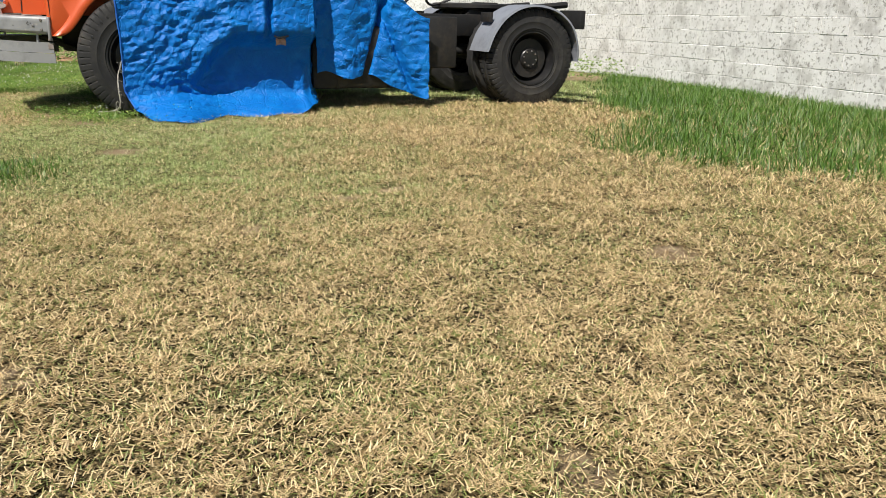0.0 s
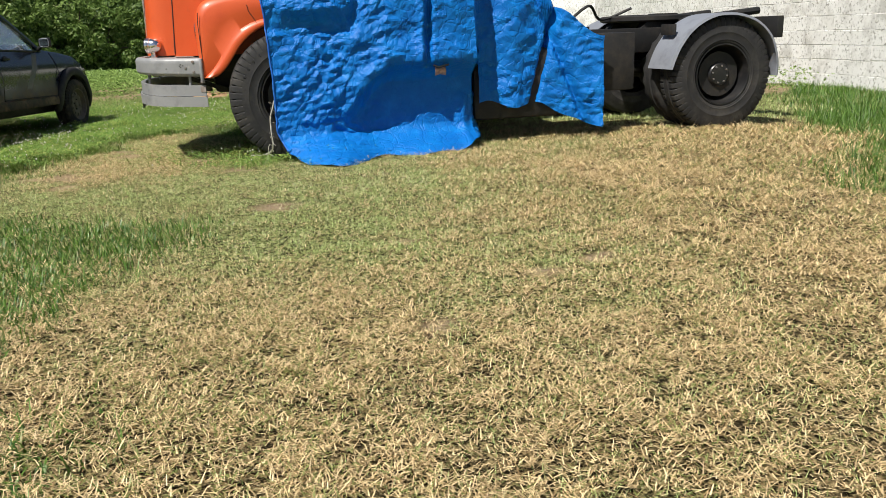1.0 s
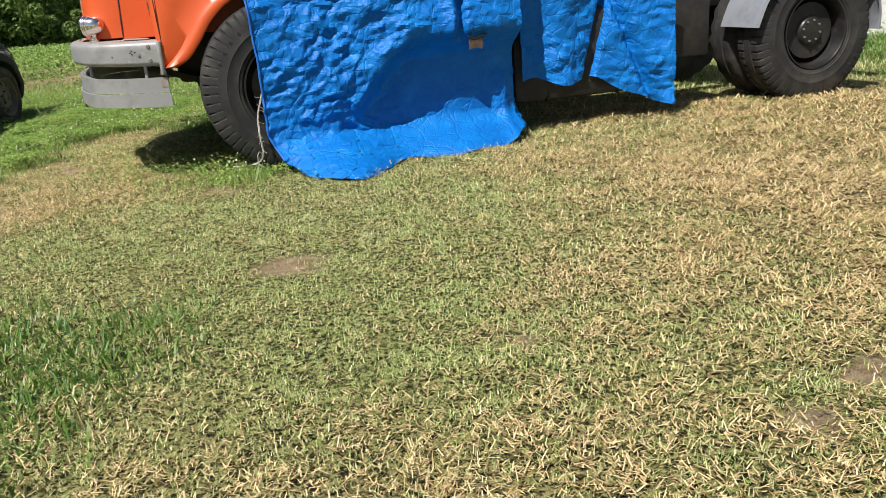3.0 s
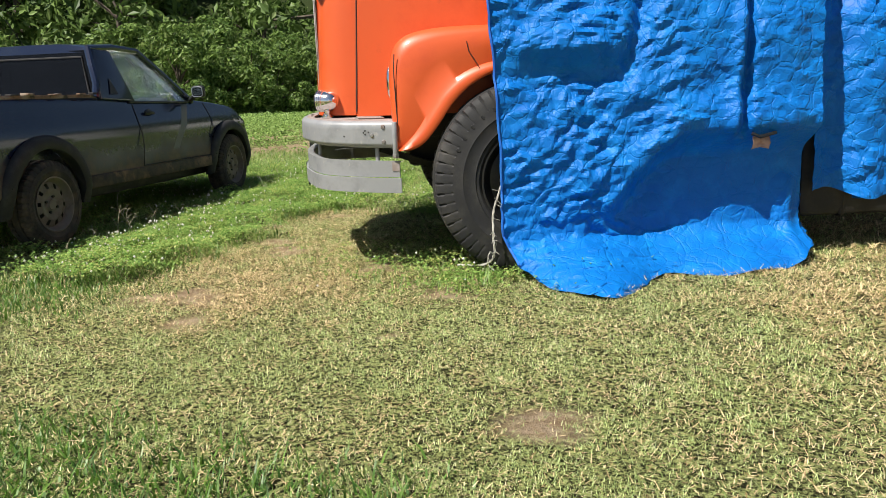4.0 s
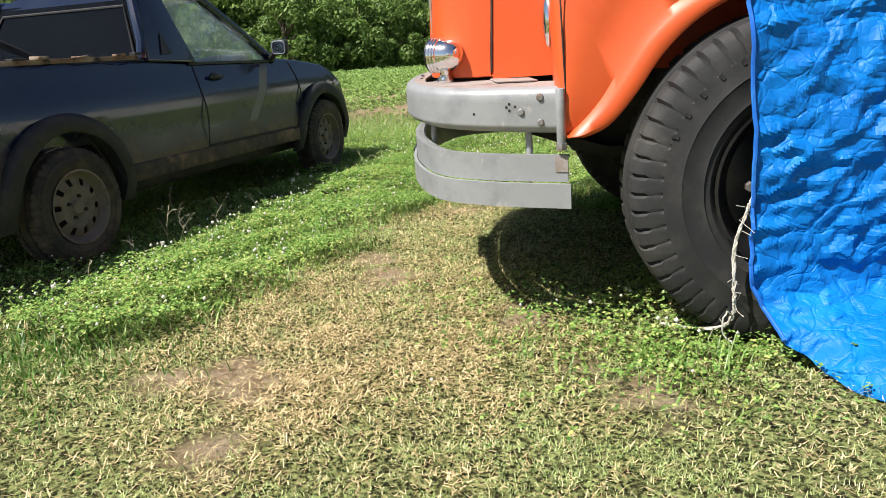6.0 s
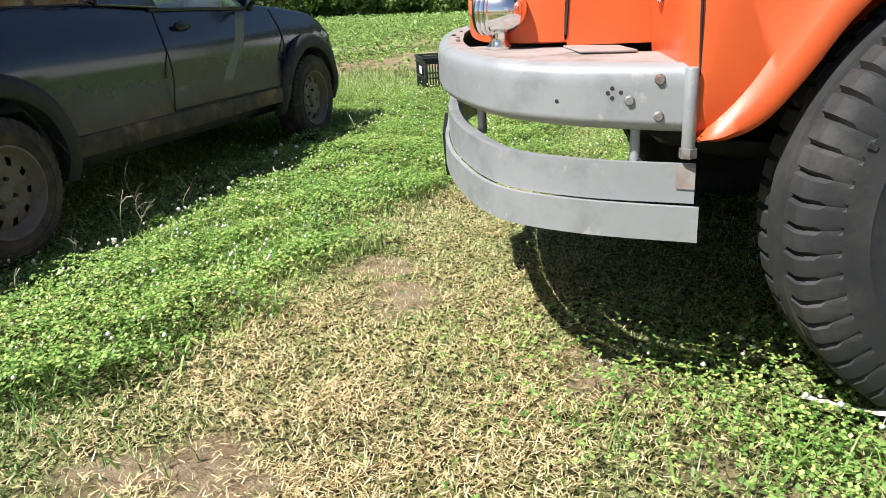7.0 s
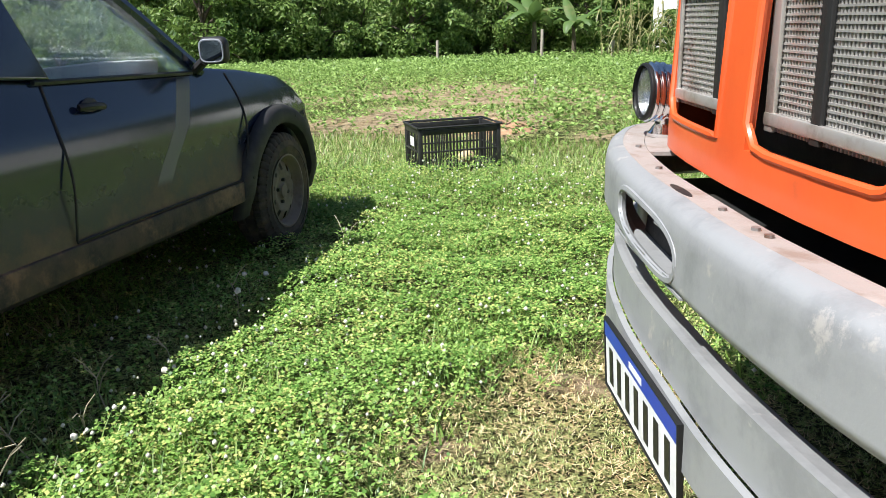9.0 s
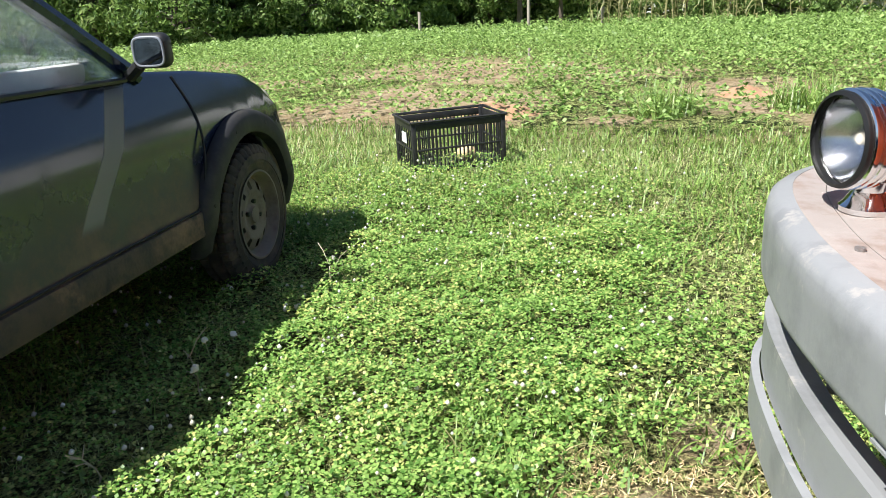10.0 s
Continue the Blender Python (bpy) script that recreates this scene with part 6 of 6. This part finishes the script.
# ---- crate ----
def build_crate():
    crate = thing("plastic_crate", pose(-6.40, 11.10, float(height(-6.3, 11.2)) + 0.012, 0, 0, 40), "black slatted plastic harvest crate standing on the grass", "crate")
    L, W, H, t = 0.60, 0.40, 0.31, 0.012
    part("crate_floor", bm_box((0.01, 0.01, 0), (L - 0.01, W - 0.01, 0.01)), BLACKPL, crate)
    for x in (0, L - 0.03):
        for y in (0, W - 0.03):
            part("corner_post", bm_box((x, y, 0), (x + 0.03, y + 0.03, H), 0.006), BLACKPL, crate)
    for z, h in ((0.0, 0.02), (0.135, 0.012), (0.26, 0.04)):
        for y in (0.001, W - t - 0.001):
            part("long_rail", bm_box((0.028, y, z), (L - 0.028, y + t, z + h), 0.002), BLACKPL, crate)
        for x in (0.001, L - t - 0.001):
            part("short_rail", bm_box((x, 0.028, z), (x + t, W - 0.028, z + h), 0.002), BLACKPL, crate)
    part("rim", tube([(-0.004, -0.004, H), (L + 0.004, -0.004, H), (L + 0.004, W + 0.004, H), (-0.004, W + 0.004, H), (-0.004, -0.004, H)], 0.009, 6), BLACKPL, crate)
    bar = finish(bm_box((0, 0.003, 0.018), (0.008, 0.010, 0.262)), "slat", BLACKPL)
    n = 21
    for k in range(n):
        x = 0.045 + (L - 0.098) * k / (n - 1)
        for y in (0, W - 0.013):
            part("slat", bar, None, crate, m=pose(x, y, 0))
    for k in range(8):
        y = 0.05 + (W - 0.10) * k / 7
        for x in (0.013, L):
            part("slat", bar, None, crate, m=pose(x, y, 0, 0, 0, 90))
    part("end_label", bm_box((-0.0015, 0.13, 0.17), (0.0005, 0.23, 0.235)), PLATEWHITE, crate, "pale paper label")
    own = bmesh.new()
    bmesh.ops.create_icosphere(own, subdivisions=3, radius=1, matrix=Matrix.Diagonal((0.075, 0.06, 0.05, 1)))
    for v in own.verts:
        v.co *= 1 + 0.12 * noise.noise(v.co * 22)
    gourd = part("gourd", own, GOURD, None, "pale tan gourd lying in the black crate", m=crate.matrix_basis @ pose(0.40, 0.17, 0.058, 0, 0, 30))
    tagged(gourd, category="gourd")


GOURD = surface("gourd_skin", (0.52, 0.40, 0.24), (0.40, 0.22, 0.12), 18, rough=(0.6, 0.8))
build_crate()


# ---- weeds beside the pickup ----
def weed_stalk(x, y, h, seed):
    rr = random.Random(seed)
    t = thing("weed_stalk", pose(x, y, float(height(x, y)) - 0.01, 0, 0, rr.uniform(0, 360)), "dry branching weed stalk standing in the shade", "weed", "dry weeds beside the pickup")
    bend = Vector((rr.uniform(-0.3, 0.3), rr.uniform(-0.3, 0.3), 1))
    main = [bend * (h * k / 5) + Vector((0.012 * math.sin(k * 2 + seed), 0.01 * math.cos(k), 0)) for k in range(6)]
    part("stem", tube(main, 0.0028, 5, taper=0.5), STRAWSTALK, t)
    for k in range(rr.randint(2, 5)):
        p = main[rr.randint(2, 5)]
        e = p + Vector((rr.uniform(-0.07, 0.07), rr.uniform(-0.07, 0.07), rr.uniform(0.02, 0.08)))
        part("twig", tube([p, p.lerp(e, 0.5) + Vector((0, 0, 0.012)), e], 0.0018, 4), STRAWSTALK, t)


def dandelion(x, y, h, seed):
    rr = random.Random(seed)
    t = thing("dandelion", pose(x, y, float(height(x, y)) - 0.01), "dandelion with a round white seed head", "flower", "dandelions beside the pickup")
    top = Vector((rr.uniform(-0.03, 0.03), rr.uniform(-0.03, 0.03), h))
    part("stem", tube([(0, 0, 0), top * 0.5 + Vector((0.008, 0, 0)), top], 0.0022, 5), GREENSTEM, t)
    own = bmesh.new()
    bmesh.ops.create_icosphere(own, subdivisions=2, radius=rr.uniform(0.009, 0.013), matrix=Matrix.Translation(top))
    for v in own.verts:
        v.co += (v.co - top) * rr.uniform(-0.25, 0.25)
    part("seed_head", own, PETAL, t, "white fluffy seed head")


GREENSTEM = plain("green_stem", (0.16, 0.20, 0.08), 0.7)
for k, (x, y, h) in enumerate(((-5.74, 7.2, 0.27), (-5.72, 7.28, 0.20), (-5.86, 7.49, 0.26), (-5.80, 7.6, 0.18), (-5.88, 7.79, 0.20), (-6.02, 8.60, 0.16), (-5.55, 6.6, 0.14), (-5.66, 6.95, 0.16), (-5.92, 8.1, 0.15), (-6.1, 9.55, 0.12))):
    weed_stalk(x, y, h, k + 20)
for k, (x, y, h) in enumerate(((-5.95, 8.52, 0.16), (-6.02, 8.66, 0.17), (-6.06, 8.82, 0.13), (-6.15, 9.62, 0.10), (-5.62, 7.08, 0.11), (-5.70, 7.5, 0.10), (-5.84, 7.95, 0.09), (-5.5, 6.75, 0.09), (-5.58, 6.45, 0.08), (-5.98, 9.1, 0.10), (-4.9, 10.0, 0.09))):
    dandelion(x, y, h, k + 50)


def fallen_stick(a, b, seed):
    """A thin bleached stick lying on the lawn between two places."""
    rr = random.Random(seed)
    mid = [(a[0] + (b[0] - a[0]) * t, a[1] + (b[1] - a[1]) * t) for t in (0, 0.3, 0.62, 1)]
    pts = [(x + rr.uniform(-0.006, 0.006), y + rr.uniform(-0.006, 0.006), float(height(x, y)) + rr.uniform(0.028, 0.042)) for x, y in mid]
    ob = part("dry_stick", tube(spline(pts, 12), 0.0055, 6, taper=0.6), STRAWSTALK, None, "bleached dry stick lying on the mown grass")
    return tagged(ob, category="stick")


fallen_stick((-5.215, 6.98), (-4.98, 6.94), 3)


# ---- field plants ----
def build_banana(x, y, s, seed, group):
    rr = random.Random(seed)
    t = thing("banana_plant", pose(x, y, float(height(x, y)) - 0.05, 0, 0, rr.uniform(0, 360)) @ Matrix.Scale(s, 4), "banana plant with long arching green leaves", "plant", group)
    part("stem", tube([(0, 0, 0), (0.03, 0, 0.6), (0.0, 0.03, 1.2)], 0.09, 8, taper=0.5), BARK, t)
    for k in range(8):
        a, droop, ln = k * 2.4 + rr.uniform(-0.3, 0.3), rr.uniform(0.2, 1.0), rr.uniform(0.9, 1.4)
        d = Vector((math.cos(a), math.sin(a), 0))
        sd = Vector((-d.y, d.x, 0))
        leaf = lambda u, v: Vector((0, 0, 1.1)) + d * (ln * u * 0.8) + Vector((0, 0, ln * (0.85 * u - droop * u * u))) + sd * (v * 0.17 * math.sin(math.pi * min(1, u * 0.93 + 0.05)) ** 0.6) - Vector((0, 0, 0.05 * abs(v)))
        part("leaf", sheet(leaf, [i / 9 for i in range(10)], [-1, -0.5, 0, 0.5, 1]), BANANALEAF, t)


for k, (x, y, s) in enumerate(((-10.6, 27.5, 1.05), (-9.6, 28.0, 0.9), (-13.8, 26.0, 0.55), (-14.8, 25.3, 0.5), (-3.6, 28.0, 1.1), (-2.7, 27.6, 1.0), (-1.4, 28.2, 1.1))):
    build_banana(x, y, s, 70 + k, "banana plants by the woods")


def corn_meshes(seed):
    rr = random.Random(seed)
    bm = bmesh.new()
    tube([(0, 0, 0), (0.02, 0.01, 0.8), (0.03, 0.0, 1.6)], 0.014, 5, bm, 0.5)
    for k in range(9):
        a, z, ln = rr.uniform(0, 6.28), 0.2 + 0.14 * k, rr.uniform(0.4, 0.7)
        d, sd = Vector((math.cos(a), math.sin(a), 0)), Vector((-math.sin(a), math.cos(a), 0))
        sheet(lambda u, v: Vector((0.02, 0, z)) + d * (ln * u * 0.7) + Vector((0, 0, ln * (0.6 * u - 0.95 * u * u))) + sd * (v * 0.028 * (1 - u * 0.85)), [i / 6 for i in range(7)], [-1, 0, 1], bm)
    return finish(bm, "stalk_and_leaves", CORNLEAF)


def build_corn():
    kinds = [corn_meshes(k) for k in range(4)]
    rr = random.Random(31)
    for k in range(110):
        x, y = rr.uniform(-8.4, 1.5), rr.uniform(25.8, 28.0)
        t = thing("corn_plant", pose(x, y, float(height(x, y)) - 0.05, rr.uniform(-6, 6), rr.uniform(-6, 6), rr.uniform(0, 360)) @ Matrix.Scale(rr.uniform(0.65, 1.15), 4), "drying corn plant with yellowed leaves", "plant", "drying corn by the woods")
        part("stalk_and_leaves", kinds[k % 4], None, t)


build_corn()
wall_n = thing("wall_north", pose(-7.7, 29.2, -0.3, 0, 0, -26), "whitewashed boundary wall behind the corn, stained", "wall", kind="structure")
part("wall_face", bm_box((0, 0, 0), (8.6, 0.18, 2.6), 0.01), WALLPAINT, wall_n)
part("wall_coping", bm_box((-0.02, -0.03, 2.602), (8.62, 0.21, 2.66), 0.01), WALLPAINT, wall_n)
stake = part("wooden_stake", tube([(0, 0, -0.05), (0.01, 0, 0.28)], 0.018, 6), STAKEWOOD, None, "short grey wooden stake in the field", m=pose(-7.25, 16.6, float(height(-7.25, 16.6))))
tagged(stake, category="stake")
for k, (x, y, h) in enumerate(((-9.9, 25.9, 0.9), (-8.2, 26.3, 0.6), (-12.2, 24.6, 0.7))):
    post = part("fence_post", tube([(0, 0, -0.05), (0.02, 0, h)], 0.04, 7), STAKEWOOD, None, "grey wooden post at the end of the field", m=pose(x, y, float(height(x, y))))
    tagged(post, category="post", group="posts at the end of the field")

build_blocks()
